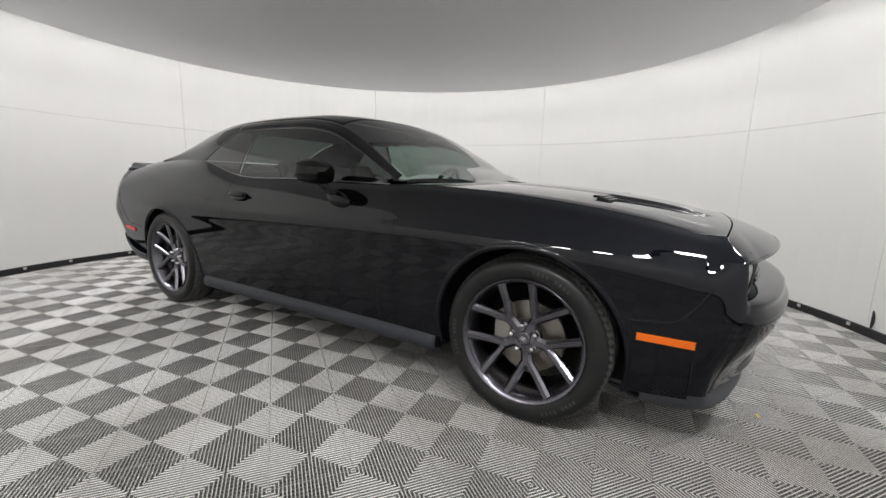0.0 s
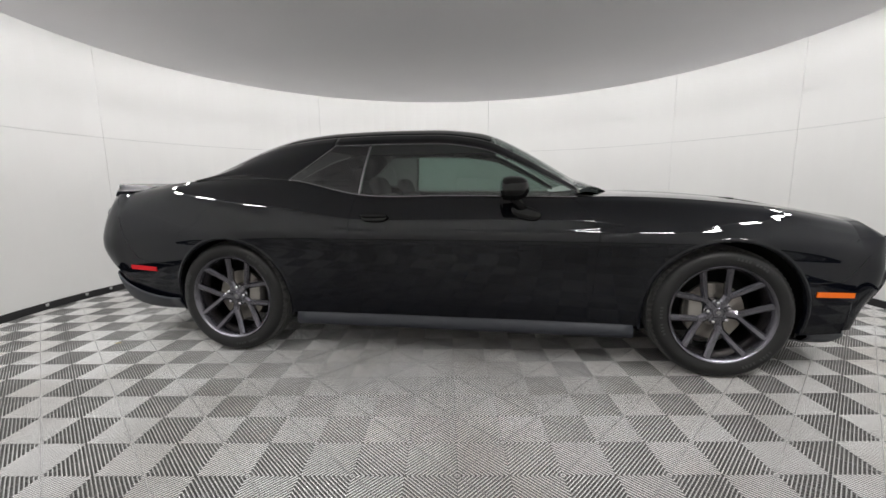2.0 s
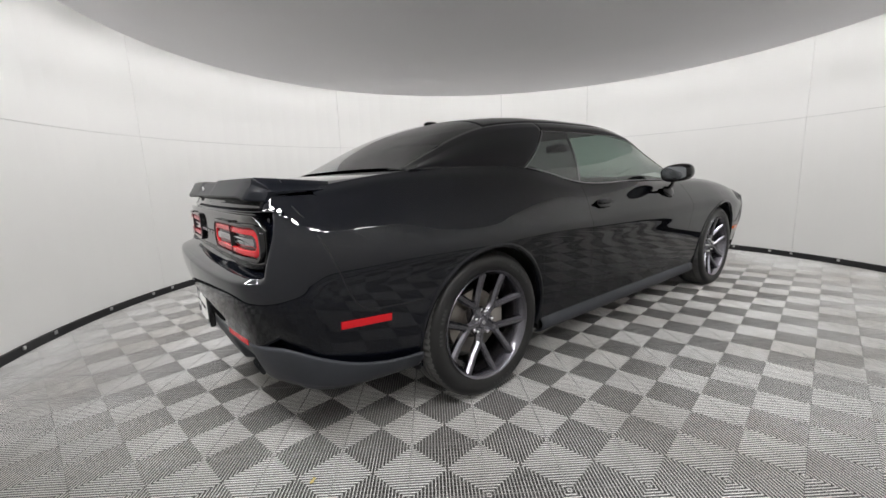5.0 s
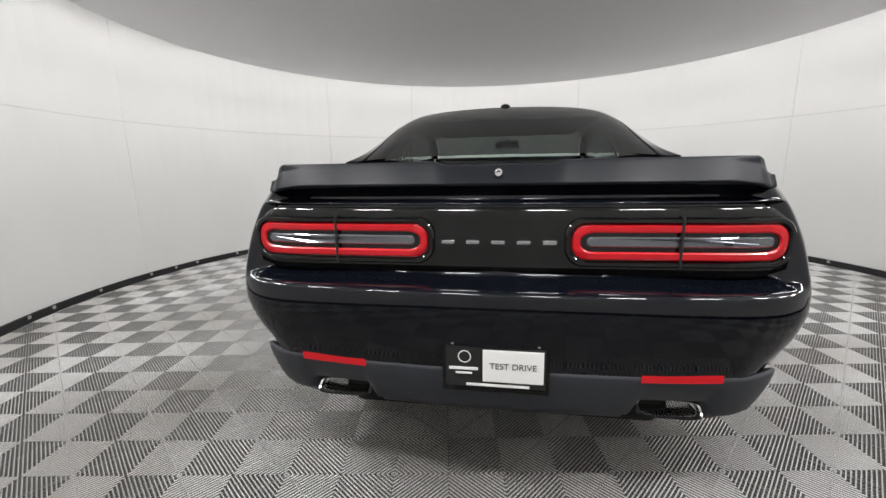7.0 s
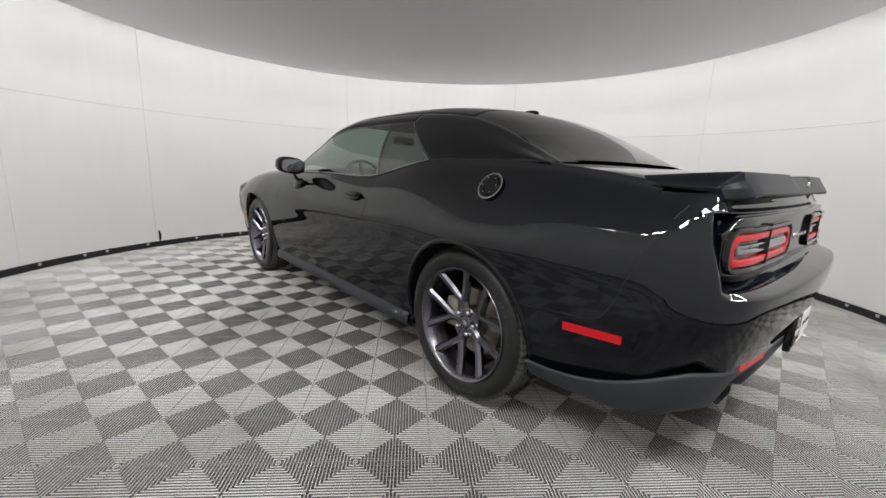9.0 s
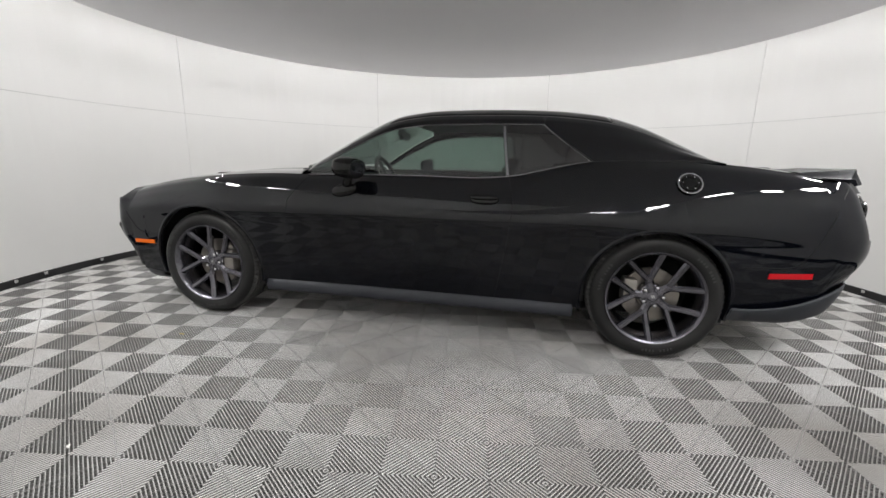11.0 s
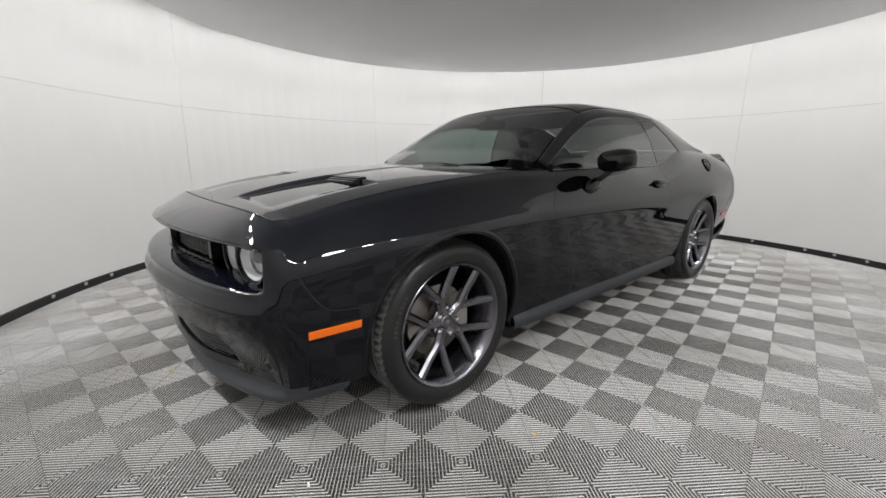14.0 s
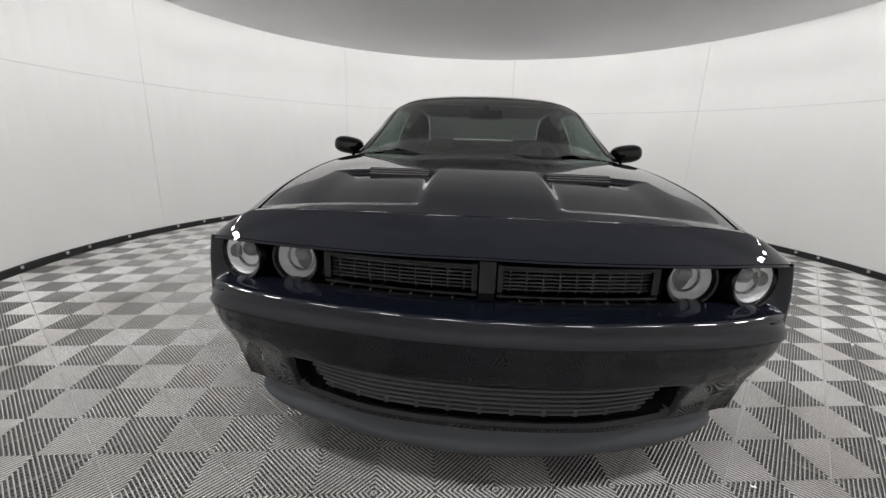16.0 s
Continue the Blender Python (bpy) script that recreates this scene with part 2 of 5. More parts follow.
# The tail lamp is unlit; a faint emission is added to brighten its red.
REDLAMP = mat("red_tail_lamp", (0.40, 0.003, 0.008), rough=0.25, coat=0.15, emit=(1.0, 0.01, 0.03), estr=0.03)
CLEARGREY = mat("smoked_lens", (0.13, 0.135, 0.15), rough=0.1, metal=0.6, coat=0.8)
SEAT = mat("black_seat_cloth", (0.030, 0.030, 0.031), rough=0.85, bump=0.3, bscale=400)
DASH = mat("dashboard_plastic", (0.030, 0.030, 0.031), rough=0.6)
HALO = mat("frosted_halo_ring", (0.90, 0.90, 0.91), rough=0.3, coat=0.5)
GRILLE = mat("satin_black_grille", (0.045, 0.045, 0.048), rough=0.32, var=0.1, vscale=30)
LENS = mat("projector_lens", (0.10, 0.10, 0.11), rough=0.05, metal=0.7, coat=1.0)
# White instead of a mirror: the lamps' bright reflection is put into the colour.
BOWL = mat("headlamp_reflector", (0.95, 0.95, 0.96), rough=0.30, coat=0.6)


def glass_mat(name, tint, rough=0.0):
    m = bpy.data.materials.new(name)
    m.use_nodes = True
    nt = m.node_tree
    out = nt.nodes["Material Output"]
    nt.nodes.remove(nt.nodes["Principled BSDF"])
    tr = nt.nodes.new("ShaderNodeBsdfTransparent")
    tr.inputs[0].default_value = (*tint, 1)
    gl = nt.nodes.new("ShaderNodeBsdfGlossy")
    gl.inputs["Roughness"].default_value = rough
    lw = nt.nodes.new("ShaderNodeLayerWeight")
    lw.inputs[0].default_value = 0.5
    pw = nt.nodes.new("ShaderNodeMath")
    pw.operation = "POWER"
    pw.inputs[1].default_value = 5.0
    nt.links.new(lw.outputs["Facing"], pw.inputs[0])
    fr = nt.nodes.new("ShaderNodeMath")
    fr.operation = "MULTIPLY_ADD"
    fr.inputs[1].default_value = 0.94
    fr.inputs[2].default_value = 0.06
    nt.links.new(pw.outputs[0], fr.inputs[0])
    mx = nt.nodes.new("ShaderNodeMixShader")
    # both faces of the pane reflect
    ad = nt.nodes.new("ShaderNodeMath")
    ad.operation = "ADD"
    ad.inputs[1].default_value = 1.0
    nt.links.new(fr.outputs[0], ad.inputs[0])
    dv = nt.nodes.new("ShaderNodeMath")
    dv.operation = "DIVIDE"
    nt.links.new(fr.outputs[0], dv.inputs[0])
    nt.links.new(ad.outputs[0], dv.inputs[1])
    db = nt.nodes.new("ShaderNodeMath")
    db.operation = "MULTIPLY"
    db.inputs[1].default_value = 2.0
    nt.links.new(dv.outputs[0], db.inputs[0])
    nt.links.new(db.outputs[0], mx.inputs[0])
    nt.links.new(tr.outputs[0], mx.inputs[1])
    nt.links.new(gl.outputs[0], mx.inputs[2])
    nt.links.new(mx.outputs[0], out.inputs[0])
    return m


GLASS_FRONT = glass_mat("green_tint_glass", (0.46, 0.55, 0.51))
GLASS_SIDE = glass_mat("tinted_side_glass", (0.36, 0.45, 0.41))
GLASS_DARK = glass_mat("dark_tinted_glass", (0.15, 0.155, 0.153))
GLASS_CLEAR = glass_mat("clear_lamp_cover", (0.92, 0.93, 0.94))

car = tagged(empty("car"), "gloss black two-door muscle coupe with dark alloy wheels, parked", "car")


def smooth(t):
    t = min(1, max(0, t))
    return t * t * (3 - 2 * t)


def curve_at(keys, vals, x):
    """Smooth interpolation of tuples over rising keys."""
    n = len(keys)
    if x <= keys[0]:
        return np.array(vals[0], float)
    if x >= keys[-1]:
        return np.array(vals[-1], float)
    i = max(j for j in range(n - 1) if keys[j] <= x)
    p = [np.array(v, float) for v in vals]

    def tangent(k):
        if k == 0:
            return (p[1] - p[0]) / (keys[1] - keys[0])
        if k == n - 1:
            return (p[-1] - p[-2]) / (keys[-1] - keys[-2])
        a = (p[k] - p[k - 1]) / (keys[k] - keys[k - 1])
        b = (p[k + 1] - p[k]) / (keys[k + 1] - keys[k])
        h0, h1 = keys[k] - keys[k - 1], keys[k + 1] - keys[k]
        return (a * h1 + b * h0) / (h0 + h1)

    h = keys[i + 1] - keys[i]
    t = (x - keys[i]) / h
    m0, m1 = tangent(i) * h, tangent(i + 1) * h
    return ((2 * t ** 3 - 3 * t ** 2 + 1) * p[i] + (t ** 3 - 2 * t ** 2 + t) * m0
            + (-2 * t ** 3 + 3 * t ** 2) * p[i + 1] + (t ** 3 - t ** 2) * m1)


def patch(name, fn, na, nb, material, parent, thick=0.003, mirror=1, label="", flip=False, cut=None, full=False, sharp=None, rim=True):
    """A sheet of na x nb cells from fn(a, b); full joins it with its mirror image over the car's middle (a = 0)."""
    vs, fs = [], []
    for i in range(na + 1):
        for j in range(nb + 1):
            q = fn(i / na, j / nb)
            vs.append([q[0], q[1] * mirror, q[2]])
    idx = lambda i, j: i * (nb + 1) + j
    for i in range(na):
        for j in range(nb):
            f = (idx(i, j), idx(i + 1, j), idx(i + 1, j + 1), idx(i, j + 1))
            fs.append(f if mirror * (-1 if flip else 1) > 0 else f[::-1])
    if full:
        n = len(vs)
        vs = vs + [[v[0], -v[1], v[2]] for v in vs]
        fs = fs + [tuple(n + k for k in f[::-1]) for f in fs]
    if cut:
        for cx, cz, cr in cut:
            keep = []
            for f in fs:
                mx = sum(vs[k][0] for k in f) / 4
                mz = sum(vs[k][2] for k in f) / 4
                if math.hypot(mx - cx, mz - cz) > cr:
                    keep.append(f)
            used = {}
            for f in fs:
                for k in f:
                    used[k] = used.get(k, 0) + 1
            now = {}
            for f in keep:
                for k in f:
                    now[k] = now.get(k, 0) + 1
            for k in now:
                if now[k] < used[k]:
                    d = math.hypot(vs[k][0] - cx, vs[k][2] - cz)
                    if abs(d - cr) < 0.05:
                        vs[k][0] = cx + (vs[k][0] - cx) * cr / d
                        vs[k][2] = cz + (vs[k][2] - cz) * cr / d
            fs = keep
    me = bpy.data.meshes.new(name)
    me.from_pydata([tuple(v) for v in vs], [], fs)
    bm = bmesh.new()
    bm.from_mesh(me)
    bmesh.ops.remove_doubles(bm, verts=bm.verts[:], dist=0.0004)
    loose = [v for v in bm.verts if not v.link_faces]
    bmesh.ops.delete(bm, geom=loose, context="VERTS")
    bm.to_mesh(me)
    bm.free()
    out = 0.0
    for p in me.polygons:
        c = p.center
        out += p.area * p.normal.dot(Vector((c.x - 0.75 * c.x, c.y, c.z - 0.62)))
    if out < 0:
        me.flip_normals()
    me.materials.append(material)
    for p in me.polygons:
        p.use_smooth = True
    if sharp:
        me.set_sharp_from_angle(angle=radians(sharp))
    ob = new(name, me)
    ob.parent = parent
    if label:
        ob["label"] = label
    if thick:
        so = ob.modifiers.new("thickness", "SOLIDIFY")
        so.thickness = thick
        so.offset = -1.0
        so.use_rim = rim
    return ob


# side of the body: at each station nine (y, z) points from the top edge down to the sill
SX = [-2.25, -1.9, -1.475, -1.06, -0.6, 0.0, 0.65, 1.0, 1.475, 1.9, 2.10]
SV = [
    [(.735, 1.072), (.789, 1.042), (.850, .972), (.891, .89), (.907, .805), (.900, .69), (.883, .57), (.862, .45), (.825, .33)],
    [(.735, 1.120), (.79, 1.085), (.856, 1.005), (.902, .90), (.930, .815), (.923, .70), (.908, .56), (.888, .42), (.855, .29)],
    [(.755, 1.140), (.81, 1.09), (.868, 1.0), (.920, .89), (.951, .81), (.944, .71), (.928, .56), (.907, .40), (.88, .27)],
    [(.795, 1.125), (.838, 1.065), (.884, .975), (.924, .875), (.946, .812), (.934, .70), (.916, .55), (.896, .40), (.867, .275)],
    [(.830, 1.028), (.868, .975), (.905, .905), (.928, .84), (.942, .798), (.928, .68), (.911, .54), (.890, .39), (.862, .275)],
    [(.838, 1.018), (.873, .975), (.907, .905), (.928, .84), (.942, .796), (.928, .68), (.911, .54), (.890, .39), (.862, .275)],
    [(.825, 1.012), (.866, .975), (.905, .905), (.928, .84), (.943, .796), (.929, .68), (.912, .54), (.891, .39), (.862, .275)],
    [(.805, 1.010), (.850, .982), (.888, .925), (.925, .846), (.945, .798), (.931, .68), (.914, .54), (.894, .39), (.866, .275)],
    [(.800, .978), (.842, .955), (.878, .915), (.920, .852), (.950, .795), (.941, .70), (.924, .55), (.904, .4), (.88, .26)],
    [(.785, .918), (.826, .898), (.858, .868), (.893, .822), (.925, .765), (.917, .66), (.902, .52), (.882, .38), (.856, .26)],
    [(.770, .872), (.808, .856), (.840, .826), (.870, .785), (.899, .735), (.893, .63), (.880, .51), (.860, .38), (.832, .27)],
]
SK = [0, .11, .24, .36, .43, .56, .72, .87, 1.0]


def side(x, s):
    sec = curve_at(SX, [np.array(v).ravel() for v in SV], x).reshape(9, 2)
    y, z = curve_at(SK, sec, s)
    return x, y, z


ARCH_F, ARCH_R = (1.475, 0.365, 0.414), (-1.464, 0.36, 0.401)


def door_front(s):
    return 0.665 + 0.15 * min(1, s / 0.36) - 0.03 * max(0, (s - 0.36) / 0.64)


def door_back(s):
    return -0.612 - 0.03 * min(1, s / 0.36) + 0.09 * max(0, (s - 0.36) / 0.64) ** 1.3


GAP = 0.0011
lerp = lambda a, b, t: a + (b - a) * t
doors, fenders = {}, {}
for sd in (1, -1):
    fenders[sd] = patch("front_fender", lambda a, b: side(lerp(door_front(b) + GAP, 2.100, a), b), 110, 64, PAINT, car, mirror=sd, cut=[ARCH_F], flip=True, rim=False)
    doors[sd] = patch("door", lambda a, b: side(lerp(door_back(b) + GAP, door_front(b) - GAP, a), b), 56, 48, PAINT, car, mirror=sd, flip=True, rim=False)
    patch("rear_quarter_panel", lambda a, b: side(lerp(-2.250, door_back(b) - GAP, a), b), 110, 64, PAINT, car, mirror=sd, cut=[ARCH_R], flip=True, rim=False)

# ---- greenhouse: sections from the middle of the roof (s = 0) over the rail (s = 1) to the belt (s = 2) ----
GX = [-1.80, -1.6, -1.41, -1.23, -0.95, -0.63, -0.33, 0.0, 0.19, 0.39, 0.56, 0.72]
GZ = [1.150, 1.275, 1.368, 1.427, 1.466, 1.479, 1.479, 1.462, 1.427, 1.334, 1.232, 1.130]
GE = [(.705, 1.130), (.674, 1.197), (.654, 1.268), (.646, 1.322), (.663, 1.360), (.667, 1.374), (.667, 1.374), (.684, 1.357), (.700, 1.316), (.722, 1.220), (.760, 1.125), (.80, 1.03)]


def belt(x):
    return side(x, 0.0)[1:]


def green(x, s):
    zc = float(curve_at(GX, [(z,) for z in GZ], x)[0])
    ye, ze = curve_at(GX, GE, x)
    if s <= 1:
        y = ye * s
        return x, y, zc + (ze - zc) * (0.38 * s * s + 0.62 * s ** 7)
    yb, zb = belt(x)
    t = s - 1
    bul = 0.018 * math.sin(math.pi * t)
    return x, lerp(ye, yb, t) + bul, lerp(ze, zb, t) + bul * 0.3


HDR_F, HDR_R = 0.20, -1.20
W0, W1 = 1.10, 1.965


def win_front(s):
    """Front end of the side window: along the pillar."""
    return 0.70 - 0.02 * (s - 1)


def win_rear(s):
    return -0.79 - 0.27 * max(0.0, (s - W0) / (W1 - W0))


patch("roof", lambda a, b: green(lerp(HDR_R + .002, HDR_F - .002, b), 0.925 * a), 24, 60, PAINT, car, full=True)
for sd in (1, -1):
    patch("roof_rail", lambda a, b: green(lerp(-0.80, 0.72, b), lerp(0.93, W0 - 0.025, a)), 10, 70, PAINT, car, mirror=sd)

    def cpil(a, b):
        s = lerp(0.93, 2.0, a)
        return green(lerp(-1.795, -0.80 if s < W0 else win_rear(s) - 0.012, b), s)
    patch("rear_pillar", cpil, 60, 50, PAINT, car, mirror=sd, thick=0.001)


def ws(a, b):
    """Windshield: a from the middle outwards, b from the roof down to the curved base."""
    x0 = HDR_F + 0.004
    base = 1.02 - 0.32 * a ** 2.2
    x = lerp(x0, base, b)
    if x <= 0.72:
        p = green(x, 0.92 * a)
        return p
    zc = float(curve_at([0.72, 1.04], [(1.130,), (1.0,)], x)[0])
    ye = 0.80 * 0.92
    return x, ye * a, zc - 0.10 * (0.22 * a * a + 0.78 * a ** 7) * max(0, (1.02 - x) / 0.3)


patch("windshield", ws, 28, 36, GLASS_FRONT, car, full=True, thick=0, label="green-tinted windshield")


def rg(a, b):
    return green(lerp(-1.79, HDR_R - .004, b), 0.92 * a)


patch("rear_window", rg, 24, 30, GLASS_DARK, car, full=True, thick=0, label="dark tinted rear window")

BP = (-0.555, -0.60)      # rear edge of the door glass at the top and at the belt
for sd in (1, -1):
    def dg(a, b):
        s = lerp(W0, W1, b)
        xr = lerp(BP[0], BP[1], b) + 0.009
        return green(lerp(xr, win_front(s), a), s)
    patch("door_glass", dg, 50, 20, GLASS_SIDE, doors[sd], thick=0, mirror=sd, label="green-tinted door window")

    def qg(a, b):
        s = lerp(W0, W1, b)
        return green(lerp(win_rear(s), lerp(BP[0], BP[1], b) - 0.009, a), s)
    patch("quarter_window", qg, 24, 20, GLASS_DARK, car, thick=0, mirror=sd, label="dark tinted quarter window")

    def bpil(a, b):
        s = lerp(W0 - 0.02, 1.995, b)
        c = lerp(BP[0], BP[1], b)
        x, y, z = green(lerp(c - 0.011, c + 0.011, a), s)
        return x, y - 0.004, z
    patch("window_post", bpil, 4, 20, TRIM, car, mirror=sd, thick=0.01)

    def blt(a, b):
        x = lerp(-1.06, 0.70, b)
        s = lerp(W1 + 0.002, 1.998, a)
        x, y, z = green(x, s)
        return x, y + 0.006 * math.sin(math.pi * a), z
    patch("belt_trim", blt, 4, 80, TRIM, car, mirror=sd, thick=0.004, label="satin metal window trim")

    def tpt(a, b):
        x = lerp(-0.79, 0.70, b)
        x, y, z = green(x, lerp(W0 - 0.02, W0, a))
        return x, y + 0.005 * math.sin(math.pi * a), z
    patch("upper_window_trim", tpt, 4, 80, TRIM, car, mirror=sd, thick=0.004)

    def rpt(a, b):
        s = lerp(W0 - 0.03, W1 + 0.02, b)
        x, y, z = green(win_rear(s) + lerp(-0.011, 0.0, a), s)
        return x, y + 0.005 * math.sin(math.pi * a), z
    patch("rear_window_trim", rpt, 4, 24, TRIM, car, mirror=sd, thick=0.004)

# ---- hood, cowl, deck ----
HCUT = lambda t: (2.20 - 0.045 * t ** 2.2, 0.893 - 0.024 * (0.4 * t * t + 0.6 * t ** 5))


def hood_edge_y(x):
    return side(min(x, 2.097), 0.0)[1] - 0.004


def hood(a, b):
    """a from the middle to the edge, b from the cowl to the nose."""
    xf, zf = HCUT(a)
    x = lerp(0.98 - 0.22 * a ** 2.2, xf - 0.003, b)
    ye = hood_edge_y(x)
    ze = side(min(x, 2.097), 0.0)[2]
    zc = float(curve_at([0.7, 1.0, 1.5, 1.9, 2.2], [(1.035,), (1.035,), (1.008,), (.958,), (.8945,)], x)[0])
    y = ye * a
    z = zc + (ze - zc) * (0.4 * a * a + 0.6 * a ** 5)
    # sunk panels beside the raised middle, ending at the vents
    d = 0.0
    if x > 1.66:
        d = 0.017 * smooth((y - 0.205) / 0.045) * smooth((0.66 - y) / 0.12) * smooth((2.13 - x) / 0.05) * lerp(0.45, 1.0, (2.13 - x) / 0.47)
        d *= smooth((x - 1.66) / 0.02)
    return x, y, z - d + 0.006 * smooth((0.25 - y) / 0.06) * smooth((x - 0.95) / 0.2) * smooth((2.19 - x) / 0.2)


patch("hood", hood, 70, 150, PAINT, car, full=True)


def cowl(a, b):
    ya = 0.79 * a
    x0 = 1.02 - 0.32 * a ** 2.2
    x1 = 0.98 - 0.22 * a ** 2.2
    return lerp(x0 - 0.06, x1 + 0.10, b), ya, lerp(0.995, 0.985, b)


patch("cowl", cowl, 20, 4, MATTE, car, full=True, thick=0.01, label="black plastic cowl under the wipers")


def deck(a, b):
    x = lerp(-1.70, -2.44 + 0.10 * a ** 3, b)
    xs = max(x, -2.25)
    ye = side(xs, 0.0)[1] - 0.004
    ze = side(xs, 0.0)[2] - max(0, -2.25 - x) * 0.20
    zc = float(curve_at([-2.45, -2.2, -1.9, -1.7], [(1.045,), (1.105,), (1.135,), (1.15,)], x)[0])
    y = ye * a
    return x, y, zc + (ze - zc) * (0.3 * a * a + 0.7 * a ** 5) - (0.012 if b < 0.06 else 0)


patch("trunk_lid", deck, 40, 40, PAINT, car, full=True)

# ---- nose and tail ----
FK = [0, .16, .30, .44, .58, .72, .86, 1.0]
FP = [(2.10, .905), (2.196, .890), (2.258, .846), (2.306, .770), (2.354, .63), (2.399, .42), (2.430, .2), (2.440, 0)]
RK = FK
RP = [(-2.25, .906), (-2.36, .897), (-2.45, .867), (-2.512, .805), (-2.552, .70), (-2.578, .5), (-2.592, .25), (-2.597, 0)]


def plan(keys, pts, u, inset):
    p = curve_at(keys, pts, u)
    q = curve_at(keys, pts, min(1, u + .01)) - curve_at(keys, pts, max(0, u - .01))
    sg = 1 if p[0] > 0 else -1
    n = np.array([-q[1], q[0]]) * sg
    n = n / (np.linalg.norm(n) + 1e-9)
    if u <= 0.001:
        n = np.array([0, 1.0])
    if u >= 0.999:
        n = np.array([sg * 1.0, 0])
    p = p - n * inset
    return p[0], max(0.0, p[1]) if u < 0.999 else 0.0


def side_y(z, x):
    """Half width of the body side at a height."""
    lo, hi = 0.0, 1.0
    for _ in range(24):
        mid = (lo + hi) / 2
        if side(x, mid)[2] > z:
            lo = mid
        else:
            hi = mid
    return side(x, lo)[1]


def brow_inset(a):
    return lerp(0.016, 0.046, smooth((a - 0.18) / 0.30))


def nose_up(a, b):
    """Panel between the hood and the brow; a from the side (0) to the middle (1)."""
    bx, by = plan(FK, FP, a, brow_inset(a))
    zb = 0.792 + 0.026 * a
    if a < 0.22:
        by += (side_y(zb, 2.10) - plan(FK, FP, 0.0, brow_inset(0))[1]) * (1 - smooth(a / 0.22))
    # upper edge: first along the hood's side, then along its front edge
    if a < 0.16:
        hx = lerp(2.10, hood(1, 1)[0] + 0.004, a / 0.16)
        hy, hz = side(2.098, 0.0)[1:]
    else:
        hx, hy, hz = hood(1 - (a - 0.16) / 0.84, 1.0)
        hx += 0.006
        hz -= 0.001
    dx, dy, dz = bx - hx, by - hy, zb - hz
    t0 = np.array([dx * 1.15, dy * 1.15, dz * 0.75])
    t1 = np.array([dx * 0.86, dy * 0.86, dz * 1.28])
    p, q = np.array([hx, hy, hz]), np.array([bx, by, zb])
    r = ((2 * b ** 3 - 3 * b ** 2 + 1) * p + (b ** 3 - 2 * b ** 2 + b) * t0 + (-2 * b ** 3 + 3 * b ** 2) * q + (b ** 3 - b ** 2) * t1)
    w = 1 - smooth(a / 0.16)
    if w > 0:
        lo, hi = 0.0, 1.0
        for _ in range(20):
            mid = (lo + hi) / 2
            if side(2.098, mid)[2] > 0.792:
                lo = mid
            else:
                hi = mid
        f = np.array(side(2.098, lo * b))
        f[0] = r[0]
        r = lerp(r, f, w)
    return tuple(r)


patch("nose_panel", lambda a, b: nose_up(1 - a, b), 60, 16, PAINT, car, full=True, rim=False)


def cav(u):
    return 0.13 * smooth((u - 0.238) / 0.045)


FROWS = [  # b, z, inset, share of the cavity's depth
    (0.0, .797, .024, 0.0), (0.04, .796, .034, 0.4), (0.08, .795, .05, 1.0), (0.30, .698, .05, 1.0), (0.34, .693, .045, 0.9), (0.50, .659, .010, 0.0),
    (0.55, .638, .008, 0.0), (0.62, .606, -.009, 0.0), (0.68, .575, -.001, 0.0), (0.76, .52, .012, 0.0), (0.86, .45, .03, 0.0), (0.94, .37, .052, 0.0), (1.0, .29, .078, 0.0)]


def low_tuck(a, z):
    """How far the lower corners of the bumper draw in."""
    return 0.050 * smooth((0.56 - z) / 0.22) * smooth(a / 0.42) * smooth((0.80 - a) / 0.30)


def corner_inset(z):
    """The nose's corner beside the lamps: one smooth curve from the brow down."""
    return float(curve_at([.29, .37, .45, .52, .575, .62, .68, .74, .80], [(.085,), (.058,), (.036,), (.018,), (.008,), (.003,), (.004,), (.008,), (.016,)], z)[0])


def nose_low(a, b):
    z, ins, c = curve_at([r[0] for r in FROWS], [r[1:] for r in FROWS], b)
    # the brow's height follows the middle
    if b < 0.06:
        z += 0.024 * a * (1 - b / 0.06)
    ins = ins + max(0, c) * cav(a) + low_tuck(a, z)
    if b < 0.30:
        ins += (brow_inset(a) - 0.018) * (1 - b / 0.30)
    ins = lerp(corner_inset(z) + low_tuck(a, z), ins, smooth((a - 0.225) / 0.055))
    x, y = plan(FK, FP, a, ins)
    if a < 0.22:
        # meet the fender
        y += (side_y(z, 2.10) - plan(FK, FP, 0.0, corner_inset(z))[1]) * (1 - smooth(a / 0.22))
    # lower intake
    t = smooth((0.60 - y) / 0.06) * smooth((z - 0.315) / 0.02) * smooth((0.475 - 0.02 * y - z) / 0.02)
    return x - 0.09 * t, y, z


patch("front_bumper", lambda a, b: nose_low(1 - a, b), 110, 110, PAINT, car, full=True, rim=False)


SPK = [0, .14, .28, .42, .56, .70, .85, 1.0]
SPP = [(1.90, .785), (2.01, .76), (2.10, .705), (2.165, .615), (2.215, .48), (2.255, .32), (2.28, .15), (2.29, 0)]


